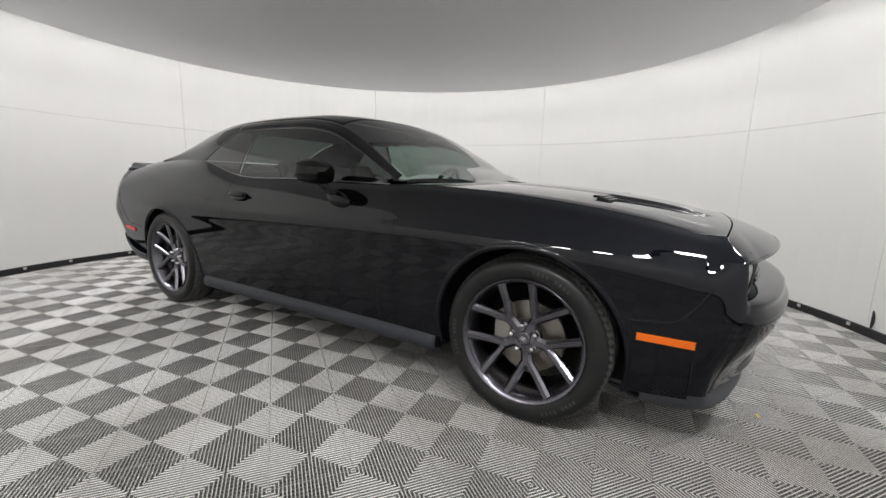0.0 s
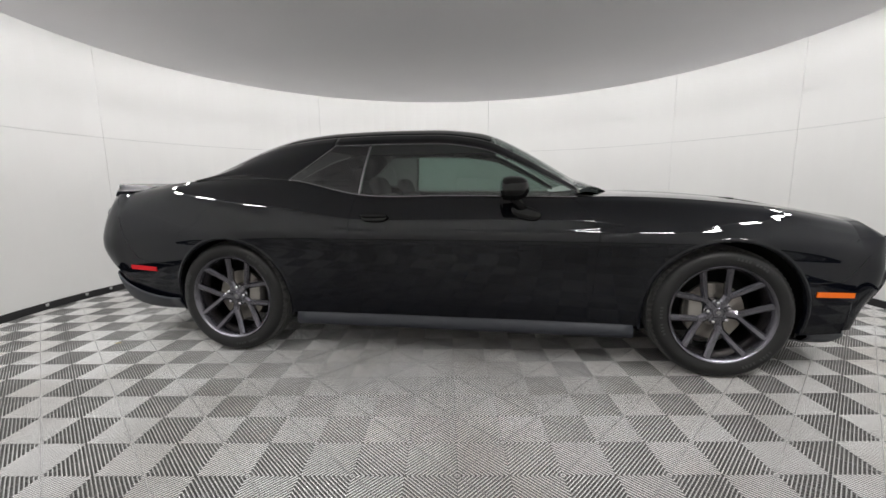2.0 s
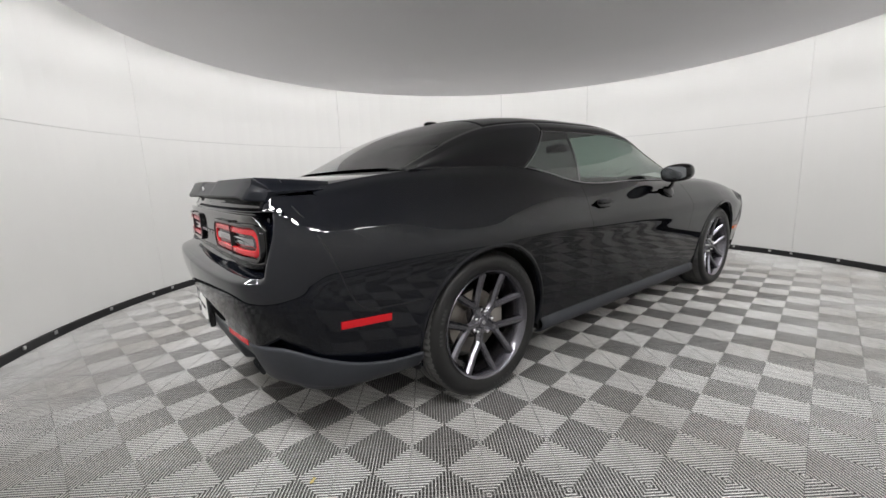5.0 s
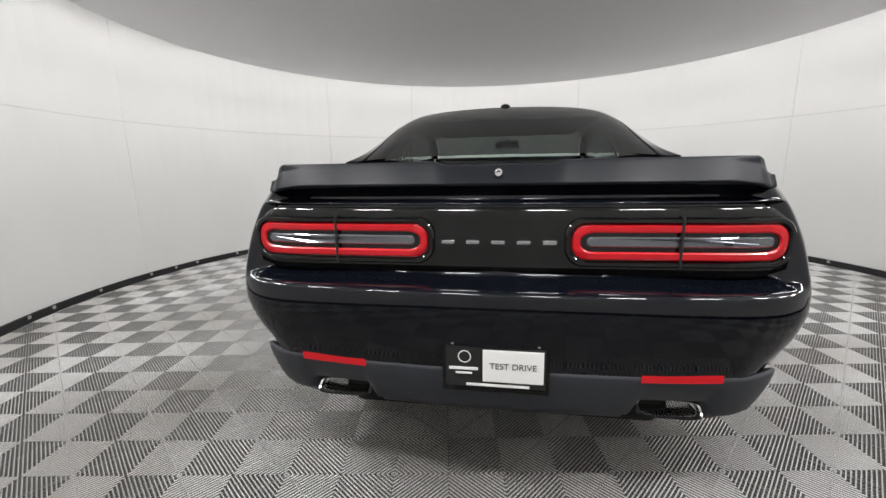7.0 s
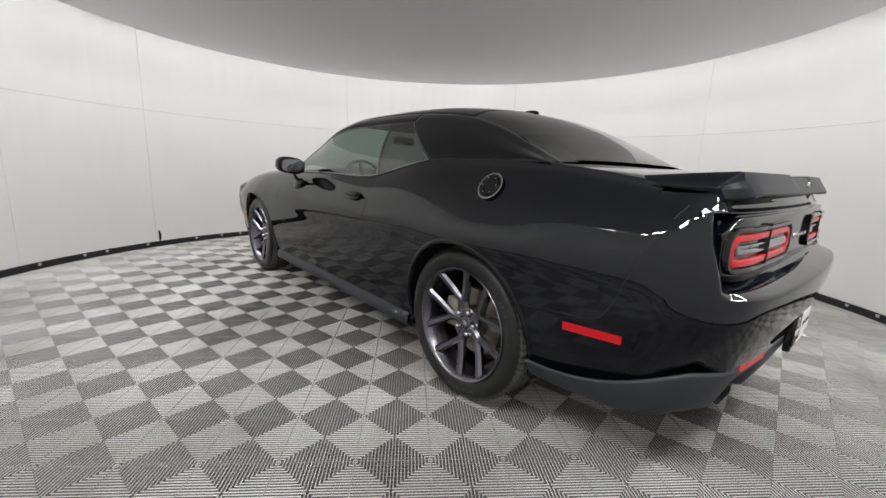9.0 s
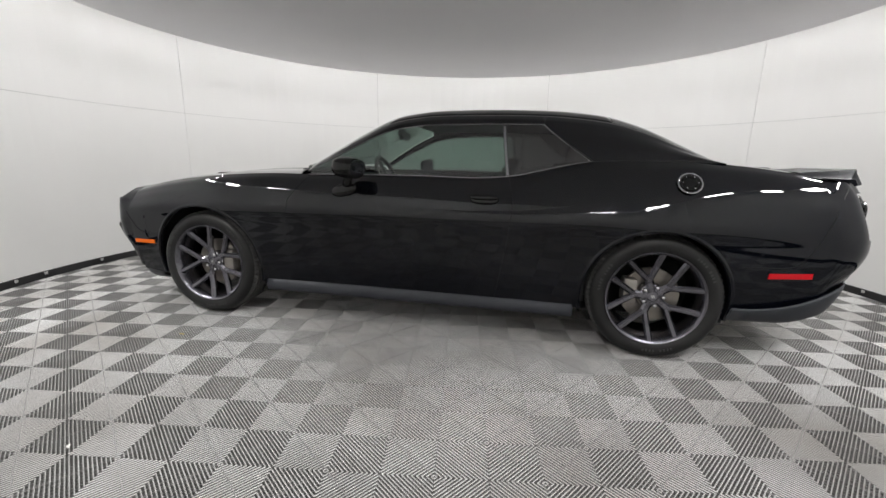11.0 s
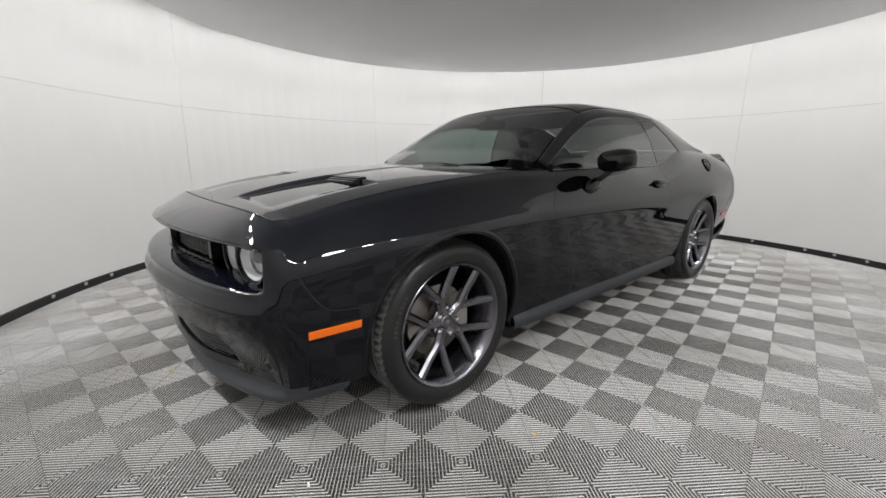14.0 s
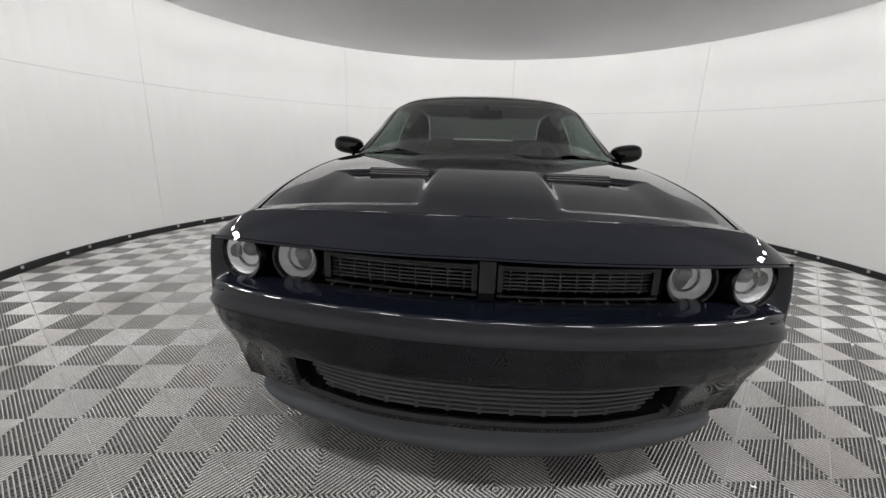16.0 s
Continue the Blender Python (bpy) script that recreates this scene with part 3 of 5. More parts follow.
def splitter(a, b):
    u = 1 - a
    uf = lerp(0.03, 1.0, u ** 0.85)
    tx, ty = plan(FK, FP, uf, 0.088 + 0.030 * smooth((uf - 0.5) / 0.3) + 0.03 * smooth((0.35 - uf) / 0.3) + 0.8 * low_tuck(uf, 0.30))
    bx, by = curve_at(SPK, SPP, u)
    if u < 0.12:
        tx = lerp(1.93, tx, u / 0.12)
        ty = lerp(0.845, ty, u / 0.12)
    zt = 0.318 - 0.008 * (1 - u)
    p = curve_at([0, .35, .7, .82, 1.0], [(tx, ty, zt), (lerp(tx, bx, .2) + .012, lerp(ty, by, .2), lerp(zt, .2, .4)), (lerp(tx, bx, .55) + 0.03, lerp(ty, by, .55) + .012 * (1 - u), lerp(.228, .190, u ** .5)), (bx + .03, by + .008 * (1 - u), lerp(.205, .162, u ** .5)), (bx - .12, by * .9, lerp(.207, .165, u ** .5))], b)
    return tuple(p)


patch("front_splitter", splitter, 60, 14, LIP, car, full=True, thick=0.008, label="matte grey front lip")


RROWS = [  # b, z, inset at the middle, inset at the corner, recess share
    (0.0, 1.050, .135, .105, 0), (0.06, 1.02, .125, .082, 0), (0.12, .998, .105, .067, 0), (0.15, .990, .068, .062, .6), (0.19, .975, .040, .053, 1.0),
    (0.29, .893, .040, .020, 1.0), (0.38, .800, .040, .009, 1.0), (0.42, .784, .040, .007, .9), (0.50, .766, .022, .005, 0.25), (0.54, .754, .004, .003, 0), (0.60, .735, -.002, .001, 0),
    (0.68, .68, .002, .002, 0), (0.78, .60, .020, .028, 0), (0.90, .53, .042, .072, 0), (1.0, .50, .052, .100, 0)]


def tail(a, b):
    """a from the side (0) to the middle (1)."""
    z, im, ic, c = curve_at([r[0] for r in RROWS], [r[1:] for r in RROWS], b)
    ins = lerp(ic, im, smooth((a - 0.34) / 0.25))
    ins = ins + max(0, c) * 0.065 * smooth((a - 0.35) / 0.09)
    if b > 0.68:
        z -= 0.14 * (1 - smooth(a / 0.42)) * (b - 0.68) / 0.32
    x, y = plan(RK, RP, a, ins)
    if a < 0.26:
        i0 = ic
        y += (side_y(z, -2.25) - plan(RK, RP, 0.0, i0)[1]) * (1 - smooth(a / 0.26))
    # the corner leans forward towards its top
    x += 0.036 * smooth((z - 0.76) / 0.17) * smooth(a / 0.14) * (1 - smooth((a - 0.34) / 0.12))
    return x, y, z


patch("rear_bumper", lambda a, b: tail(1 - a, b), 100, 110, PAINT, car, full=True, flip=True, rim=False)

VK = [0, .10, .22, .34, .46, .58, .72, .86, 1.0]
VP = [(-1.88, .905), (-2.10, .895), (-2.28, .878), (-2.40, .84), (-2.47, .77), (-2.51, .67), (-2.533, .46), (-2.545, .23), (-2.548, 0)]


def valance(a, b):
    u = 1 - a
    zt = 0.345 + 0.155 * smooth(u / 0.42)
    zb = 0.245 + 0.058 * smooth((u - 0.1) / 0.35)
    ins = lerp(0.0, 0.075, b ** 1.5) + (0.03 * b if b > 0.8 else 0)
    zb += 0.066 * smooth((0.135 - abs(plan(VK, VP, u, 0.04)[1] - 0.53)) / 0.04)
    x, y = plan(VK, VP, u, ins + 0.004)
    if u < 0.03:
        x = -1.88
    return x, y, lerp(zt, zb, b)


patch("rear_valance", valance, 140, 14, MATTE, car, full=True, thick=0.01, flip=True, label="matte dark grey lower rear bumper")

# lower body sides behind the rear wheel, above the valance
for sd in (1, -1):
    def skirt(a, b):
        x = lerp(-1.03, 1.03, a)
        y, z = curve_at([0, .15, .8, 1.0], [(.852, .292), (.868, .282), (.862, .20), (.82, .188)], b)
        return x, y, z
    patch("side_skirt", skirt, 30, 10, MATTE, car, mirror=sd, thick=0.008, flip=True, label="matte dark grey sill panel")


def tail_face_x(y, z):
    """Place of the rear bumper's face at a distance from the middle and a height."""
    lo, hi = 0.0, 1.0
    b = 1.0
    for i in range(len(RROWS) - 1):
        if RROWS[i][1] >= z >= RROWS[i + 1][1]:
            b = lerp(RROWS[i][0], RROWS[i + 1][0], (RROWS[i][1] - z) / (RROWS[i][1] - RROWS[i + 1][1]))
    for _ in range(26):
        mid = (lo + hi) / 2
        if tail(mid, b)[1] > y:
            lo = mid
        else:
            hi = mid
    return tail(lo, b)[0]

# ---- wheels ----
def spoke_verts(bm, r0, r1, a0, a1, w0, w1, y0, y1, depth):
    """A tapered, chamfered bar from (r0, a0) to (r1, a1) on the wheel's face."""
    p = Vector((r0 * math.cos(a0), 0, r0 * math.sin(a0)))
    q = Vector((r1 * math.cos(a1), 0, r1 * math.sin(a1)))
    d = (q - p).normalized()
    n = Vector((-d.z, 0, d.x))
    rows = []
    for pt, w, y in ((p, w0, y0), ((p + q) / 2, (w0 + w1) / 2, (y0 + y1) / 2 - 0.004), (q, w1, y1)):
        rows.append([bm.verts.new(pt + n * k * w + Vector((0, y + dy, 0))) for k, dy in ((-.42, -depth), (-.5, -.012), (-.24, 0), (.24, 0), (.5, -.012), (.42, -depth))])
    for r, t in zip(rows, rows[1:]):
        for k in range(5):
            bm.faces.new((r[k], r[k + 1], t[k + 1], t[k]))
    bm.faces.new(rows[0][::-1])
    bm.faces.new(rows[-1])


def build_wheel():
    w = empty("wheel")
    # tyre with rounded shoulders and grooves
    prof = [(.262, -.012), (.270, -.004), (.285, .004), (.310, .009), (.330, .006), (.346, -.006), (.355, -.018), (.3600, -.030)]
    for g in (-.062, -.098, -.134, -.170):
        prof += [(.3625, g + .0065), (.3545, g + .004), (.3545, g - .004), (.3625, g - .0065)]
    prof += [(.3600, -.205), (.350, -.222), (.330, -.236), (.300, -.238), (.262, -.225)]
    seg = 144
    vs, fs = revolve(prof, seg)
    n = len(prof)
    vs = [list(v) for v in vs]
    for i in range(seg):
        if i % 2:
            for k in (6, 7, 8, n - 5, n - 6):
                x, y, z = vs[i * n + k]
                vs[i * n + k] = [x * 0.980, y, z * 0.980]
    tyre = mesh_ob("tyre", vs, fs, RUBBER, w, "black low-profile tyre", smooth=True)
    tyre.data.set_sharp_from_angle(angle=radians(38))
    tyre.data.materials.append(TREAD)
    for p in tyre.data.polygons:
        if 6 <= p.index % (n - 1) < n - 6:
            p.material_index = 1
    # raised band of unreadable lettering on the sidewall
    bm = bmesh.new()
    for c0 in (0.4, 2.5, 4.6):
        for k in range(9):
            a = c0 + k * 0.062
            if k in (4,):
                continue
            m = Matrix.Rotation(-a, 4, "Y") @ Matrix.Translation((.308, .0095, 0))
            for v in bmesh.ops.create_cube(bm, size=1.0)["verts"]:
                v.co = m @ Vector((v.co.x * .014, v.co.y * .002, v.co.z * .009))
    tagged(part("sidewall_marking", bm, mat("sidewall_marking", (0.05, 0.05, 0.05), rough=0.6), tyre), kind="stuff")
    rim_p = [(.268, -.006), (.271, .000), (.268, .004), (.262, .001), (.253, -.010), (.243, -.038), (.233, -.070), (.224, -.115), (.222, -.20), (.255, -.215)]
    vs, fs = revolve(rim_p, 96)
    rim = mesh_ob("rim", vs, fs, RIM, w, "satin black alloy rim with split spokes", smooth=True)
    rim.data.set_sharp_from_angle(angle=radians(50))
    for k in range(5):
        c = radians(90 + 72 * k)
        bm = bmesh.new()
        spoke_verts(bm, .030, .120, c, c, .046, .050, -.048, -.044, .030)
        for sg in (-1, 1):
            spoke_verts(bm, .102, .254, c + sg * radians(3.2), c + sg * radians(20.5), .034, .040, -.044, -.008, .036)
        part("spoke", bm, RIM, w)
    vs, fs = revolve([(0, -.046), (.026, -.046), (.030, -.049), (.033, -.056), (.058, -.060), (.068, -.066), (.072, -.085), (.072, -.12)], 40)
    part_hub = mesh_ob("hub", vs, fs, RIM, w, smooth=True)
    part_hub.data.set_sharp_from_angle(angle=radians(35))
    bm = bmesh.new()
    for sg in (-1, 1):
        r = bmesh.ops.create_cube(bm, size=1.0)["verts"]
        for v in r:
            v.co = Vector((v.co.x * .006 + sg * .005 + v.co.z * .006, v.co.y * .002 - .0452, v.co.z * .022))
    part("cap_emblem", bm, CHROME, part_hub)
    for k in range(5):
        a = radians(90 + 36 + 72 * k)
        vs, fs = revolve([(0, .0), (.007, -.001), (.0105, -.005), (.0115, -.022), (.014, -.024)], 12)
        nut = mesh_ob("lug_nut", vs, fs, CHROME, w, "chrome lug nut", smooth=True)
        nut.location = (.0565 * math.cos(a), -.036, .0565 * math.sin(a))
    return w


def build_brake(sd):
    vs, fs = revolve([(.045, -.085), (.075, -.085), (.08, -.112), (.085, -.118), (.163, -.118), (.165, -.122), (.165, -.140), (.10, -.140)], 64)
    vs = [(x, y * sd, z) for x, y, z in vs]
    if sd < 0:
        fs = [f[::-1] for f in fs]
    return vs, fs


wheel = build_wheel()
wheel.parent = car
wheel["label"] = "dark alloy wheel with five split spokes and low-profile tyre"
WY = 0.908
spots = [(1.475, 1, 16), (-1.475, 1, 16), (1.475, -1, 45), (-1.475, -1, 25)]
WS = 1.02                     # size of the wheels against the drawn profile
for i, (wx, sd, turn) in enumerate(spots):
    m = Matrix.Translation((wx, WY * sd, 0.3625 * WS)) @ (Matrix.Rotation(math.pi, 4, "Z") if sd < 0 else Matrix()) @ Matrix.Rotation(radians(turn), 4, "Y")
    if i == 0:
        wheel.matrix_basis = m @ Matrix.Diagonal((WS, 1, WS, 1))
    else:
        copy_thing(wheel, m)
    vs, fs = build_brake(sd)
    d = mesh_ob("brake_disc", vs, fs, DISC, car, "grey steel brake disc", smooth=True)
    d.location = (wx, WY * sd, 0.3605)
    d.data.set_sharp_from_angle(angle=radians(35))
    bm = bmesh.new()
    box(bm, (-.035, -.05, -.075), (.045, .05, .075), .014)
    c = part("brake_caliper", bm, CALIPER, car, smooth=True, angle=40)
    c.matrix_basis = Matrix.Translation((wx + (-.115 if wx > 0 else .115), (WY - .118) * sd, 0.385))
    # wheel housing
    cx, cz, cr = ARCH_F if wx > 0 else ARCH_R
    vs, fs = [], []
    nseg = 40
    for j in range(nseg + 1):
        a = radians(-18 + 216 * j / nseg)
        edge = side_y(max(cz + cr * math.sin(a), .28), cx + cr * math.cos(a))
        for yy, rr in ((edge - .024, cr + .002), (edge - .034, cr + .018), (.60, cr + .02), (.58, cr - .05)):
            vs.append((cx + rr * math.cos(a), yy * sd, cz + rr * math.sin(a)))
    for j in range(nseg):
        for k in range(3):
            fs.append((j * 4 + k, (j + 1) * 4 + k, (j + 1) * 4 + k + 1, j * 4 + k + 1))
    mesh_ob("wheel_housing", vs, fs, DARK, car, smooth=True)
    bm = bmesh.new()
    box(bm, (cx - .40, min(.56 * sd, .59 * sd), .17), (cx + .40, max(.56 * sd, .59 * sd), .80))
    part("inner_guard", bm, DARK, car)
    # arch lip
    vs, fs = [], []
    for j in range(61):
        a = radians(-14 + 208 * j / 60)
        for rr, dy in ((cr - .001, -.030), (cr - .001, .004), (cr + .010, .006), (cr + .020, .001)):
            px, pz = cx + rr * math.cos(a), cz + rr * math.sin(a)
            yy = side_y(max(pz, .28), px) + dy
            vs.append((px, yy * sd, pz))
    for j in range(60):
        for k in range(3):
            f = (j * 4 + k, (j + 1) * 4 + k, (j + 1) * 4 + k + 1, j * 4 + k + 1)
            fs.append(f if sd > 0 else f[::-1])
    mesh_ob("arch_lip", vs, fs, PAINT, car, smooth=True)

# ---- underbody and cabin ----
bm = bmesh.new()
box(bm, (-2.30, -.56, .20), (2.16, .56, .30), .03)
part("underbody", bm, DARK, car)
bm = bmesh.new()
box(bm, (-1.02, -.84, .20), (1.02, .84, .285), .01)
part("floor_pan", bm, DARK, car)
bm = bmesh.new()
box(bm, (-2.40, -.56, .30), (-1.30, .56, .95), .05)
part("trunk_well", bm, DARK, car)
bm = bmesh.new()
box(bm, (.80, -.56, .28), (2.18, .56, .86), .04)
part("engine_bay", bm, DARK, car)
for sd in (1, -1):
    bm = bmesh.new()
    box(bm, (-1.10, min(.78 * sd, .80 * sd), .285), (.80, max(.78 * sd, .80 * sd), .975), .005)
    part("door_card", bm, DASH, car)
bm = bmesh.new()
box(bm, (-1.82, -.70, 1.075), (-1.28, .70, 1.10), .006)
part("parcel_shelf", bm, DASH, car)
bm = bmesh.new()
box(bm, (.42, -.77, .78), (.86, .77, .965), .05, 3)
part("dashboard", bm, DASH, car, smooth=True, angle=50)
bm = bmesh.new()
box(bm, (.30, .22, .90), (.62, .54, 1.01), .045, 3)
part("instrument_hood", bm, DASH, car, smooth=True, angle=50)


def torus(bm, R, r, n=40, k=10):
    rows = []
    for i in range(n):
        a = 2 * math.pi * i / n
        rows.append([bm.verts.new(((R + r * math.cos(b)) * math.cos(a), (R + r * math.cos(b)) * math.sin(a), r * math.sin(b))) for b in [2 * math.pi * j / k for j in range(k)]])
    for i in range(n):
        for j in range(k):
            bm.faces.new((rows[i][j], rows[(i + 1) % n][j], rows[(i + 1) % n][(j + 1) % k], rows[i][(j + 1) % k]))


bm = bmesh.new()
torus(bm, .175, .015)
sw = part("steering_wheel", bm, DASH, car, "black steering wheel", smooth=True)
sw.matrix_basis = Matrix.Translation((.30, .38, .965)) @ Matrix.Rotation(radians(-66), 4, "Y")
bm = bmesh.new()
box(bm, (-.16, -.02, -.02), (.16, .02, .0), .008)
box(bm, (-.06, -.05, -.025), (.05, .05, .012), .015)
part("steering_spoke", bm, DASH, sw, smooth=True, angle=45)


def seat(x, y, lean, top):
    st = empty("seat")
    st.parent = car
    st.location = (x, y, 0.30)
    bm = bmesh.new()
    box(bm, (-.25, -.25, .0), (.27, .25, .26), .06, 3)
    part("cushion", bm, SEAT, st, smooth=True, angle=50)
    bm = bmesh.new()
    box(bm, (-.07, -.245, .0), (.06, .245, top), .05, 3)
    for v in bm.verts:
        k = max(0.0, v.co.z / top)
        v.co.y *= 1 - 0.22 * k ** 3
    b = part("backrest", bm, SEAT, st, smooth=True, angle=50)
    b.matrix_local = Matrix.Translation((-.23, 0, .18)) @ Matrix.Rotation(radians(-lean), 4, "Y")
    bm = bmesh.new()
    box(bm, (-.045, -.125, top - .01), (.05, .115, top + .135), .045, 3)
    h = part("headrest", bm, SEAT, b, smooth=True, angle=50)
    return st


for sy in (.38, -.38):
    seat(-.08, sy, 26, .60)
bm = bmesh.new()
box(bm, (-1.05, -.62, .40), (-.62, .62, .62), .06, 3)
part("rear_seat_cushion", bm, SEAT, car, smooth=True, angle=50)
bm = bmesh.new()
box(bm, (-1.22, -.62, .58), (-1.05, .62, 1.08), .06, 3)
part("rear_seat_back", bm, SEAT, car, smooth=True, angle=50)
bm = bmesh.new()
box(bm, (-.015, -.115, -.035), (.015, .115, .035), .012, 3)
rv = part("interior_mirror", bm, GLOSS, car, "black interior mirror", smooth=True, angle=45)
rv.matrix_basis = Matrix.Translation((.29, 0, 1.305)) @ Matrix.Rotation(radians(-12), 4, "Y")
bm = bmesh.new()
box(bm, (.0, -.02, -.01), (.06, .02, .05), .008)
part("mirror_stem", bm, GLOSS, rv)
bm = bmesh.new()
box(bm, (-1.16, -.56, 1.372), (.16, .56, 1.384), .004)
part("headliner", bm, mat("grey_headliner", (0.32, 0.32, 0.31), rough=0.9), car)


# ---- outside fittings ----
def quad_strip(name, x0, x1, z0, z1, dz0, dz1, material, sd, label="", proud=0.006, nx=10, round_r=0.0):
    """A thin lamp or plate that follows the body side between two stations."""
    bm = bmesh.new()
    rows = []
    for layer in (-.004, proud):
        grid = []
        for i in range(nx + 1):
            t = i / nx
            x = lerp(x0, x1, t)
            zc = lerp(z0, z1, t)
            hh = lerp(dz0, dz1, t)
            if layer > 0:
                hh -= .003
                x = lerp(x0 + .003 * (1 if x1 > x0 else -1), x1 - .003 * (1 if x1 > x0 else -1), t)
            grid.append([bm.verts.new((x, (outer_y(x, zc + k * hh) + layer) * sd, zc + k * hh)) for k in (-.5, 0, .5)])
        rows.append(grid)
    for g in rows:
        for i in range(nx):
            for k in range(2):
                bm.faces.new((g[i][k], g[i + 1][k], g[i + 1][k + 1], g[i][k + 1]))
    lo, hi = rows
    for i in range(nx):
        bm.faces.new((lo[i][0], lo[i + 1][0], hi[i + 1][0], hi[i][0]))
        bm.faces.new((lo[i][2], lo[i + 1][2], hi[i + 1][2], hi[i][2]))
    for e in (0, nx):
        for k in range(2):
            bm.faces.new((lo[e][k], lo[e][k + 1], hi[e][k + 1], hi[e][k]))
    return part(name, bm, material, car, label)


def outer_y(x, z):
    """Half width of the whole body, nose and tail included."""
    if -2.25 <= x <= 2.10:
        return side_y(z, x)
    lo, hi = 0.0, 1.0
    f = (lambda a: nose_at(a, z)) if x > 0 else (lambda a: tail_at(a, z))
    for _ in range(26):
        mid = (lo + hi) / 2
        if abs(f(mid)[0]) < abs(x):
            lo = mid
        else:
            hi = mid
    return f(lo)[1]


def row_at(rows, z):
    zs = [r[1] for r in rows]
    bs = [r[0] for r in rows]
    for i in range(len(zs) - 1):
        if zs[i] >= z >= zs[i + 1]:
            return lerp(bs[i], bs[i + 1], (zs[i] - z) / (zs[i] - zs[i + 1] + 1e-9))
    return bs[-1] if z < zs[-1] else bs[0]


def nose_at(a, z):
    return nose_low(a, row_at(FROWS, z))


def tail_at(a, z):
    return tail(a, row_at(RROWS, z))


def blob(bm, rx, ry, rz, m, n=24, k=14, power=2.0):
    """A rounded body (superellipsoid) placed by the matrix m."""
    rows = []
    sp = lambda v, e: math.copysign(abs(v) ** e, v)
    e = 2.0 / power
    for i in range(k + 1):
        th = -math.pi / 2 + math.pi * i / k
        row = []
        for j in range(n):
            ph = 2 * math.pi * j / n
            row.append(bm.verts.new(m @ Vector((rx * sp(math.cos(th), e) * sp(math.cos(ph), e), ry * sp(math.cos(th), e) * sp(math.sin(ph), e), rz * sp(math.sin(th), e)))))
        rows.append(row)
    for i in range(k):
        for j in range(n):
            bm.faces.new((rows[i][j], rows[i][(j + 1) % n], rows[i + 1][(j + 1) % n], rows[i + 1][j]))
    bmesh.ops.remove_doubles(bm, verts=bm.verts[:], dist=1e-6)


for sd in (1, -1):
    quad_strip("front_side_marker", 1.915, 2.105, .498, .494, .030, .030, AMBER, sd, "amber side marker lamp", nx=12)
    quad_strip("rear_side_marker", -2.235, -2.02, .556, .546, .032, .032, REDM, sd, "red side marker lamp", nx=12)
    # door mirror: shell on a bent arm with an oval foot
    mr = empty("door_mirror")
    mr.parent = doors[sd]
    bm = bmesh.new()
    blob(bm, .086, .105, .062, Matrix.Translation((.338, 0.998 * sd, 1.064)) @ Matrix.Rotation(radians(-7 * sd), 4, "Z") @ Matrix.Rotation(radians(8 * sd), 4, "X"), 28, 16, 2.7)
    for v in bm.verts:
        if v.co.x < .288:
            v.co.x = .288 + (v.co.x - .288) * .12
    part("mirror_shell", bm, GLOSS, mr, "gloss black mirror shell", smooth=True)
    bm = bmesh.new()
    blob(bm, .004, .088, .048, Matrix.Translation((.279, 0.998 * sd, 1.064)) @ Matrix.Rotation(radians(-7 * sd), 4, "Z"), 28, 12, 2.6)
    part("mirror_glass", bm, mat("mirror_glass", (0.22, 0.23, 0.25), rough=0.02, metal=1.0), mr, "mirror glass", smooth=True)
    bm = bmesh.new()
    pts = [(.395, .905, .935), (.388, .925, .955), (.37, .955, .985), (.345, .975, 1.012), (.333, .985, 1.03)]
    prev = None
    for i, (px, py, pz) in enumerate(pts):
        ring = [bm.verts.new((px + .034 * math.cos(q) * (1 - .08 * i), py * sd, pz + .017 * math.sin(q))) for q in [2 * math.pi * j / 12 for j in range(12)]]
        if prev:
            for j in range(12):
                bm.faces.new((prev[j], prev[(j + 1) % 12], ring[(j + 1) % 12], ring[j]))
        prev = ring
    part("mirror_arm", bm, GLOSS, mr, smooth=True)
    bm = bmesh.new()
    blob(bm, .088, .024, .042, Matrix.Translation((.415, .908 * sd, .925)) @ Matrix.Rotation(radians(14), 4, "Y"), 24, 12, 2.2)
    part("mirror_foot", bm, GLOSS, mr, smooth=True)
    # door handle in its cup
    bm = bmesh.new()
    blob(bm, .082, .012, .030, Matrix.Translation((-.476, .9155 * sd, .902)) @ Matrix.Rotation(radians(20 * sd), 4, "X"), 24, 10, 2.6)
    hc = part("handle_cup", bm, GLOSS, doors[sd], smooth=True)
    bm = bmesh.new()
    blob(bm, .085, .011, .013, Matrix.Translation((-.476, .932 * sd, .912)), 24, 10, 2.8)
    part("door_handle", bm, GLOSS, doors[sd], "gloss black door handle", smooth=True)

# fuel filler, left side
fx, fz = -1.585, 1.022
fy = side_y(fz, fx)
nrm = Vector((0, .08, side_y(fz - .04, fx) - side_y(fz + .04, fx))).normalized()
rotm = nrm.to_track_quat("Z", "Y").to_matrix().to_4x4()
vs, fs = revolve([(0, .010), (.030, .011), (.034, .016), (.044, .016), (.048, .010), (.055, .012), (.062, .008), (.064, -.006)], 48, axis="z")
fc = mesh_ob("fuel_cap", vs, fs, GLOSS, car, "round black fuel filler cap", smooth=True)
fc.matrix_basis = Matrix.Translation((fx, fy, fz)) @ rotm
fc.data.set_sharp_from_angle(angle=radians(40))
vs, fs = revolve([(.056, .011), (.060, .0135), (.064, .011)], 48, axis="z")
fr = mesh_ob("cap_ring", vs, fs, TRIM, fc, "dark chrome ring", smooth=True)
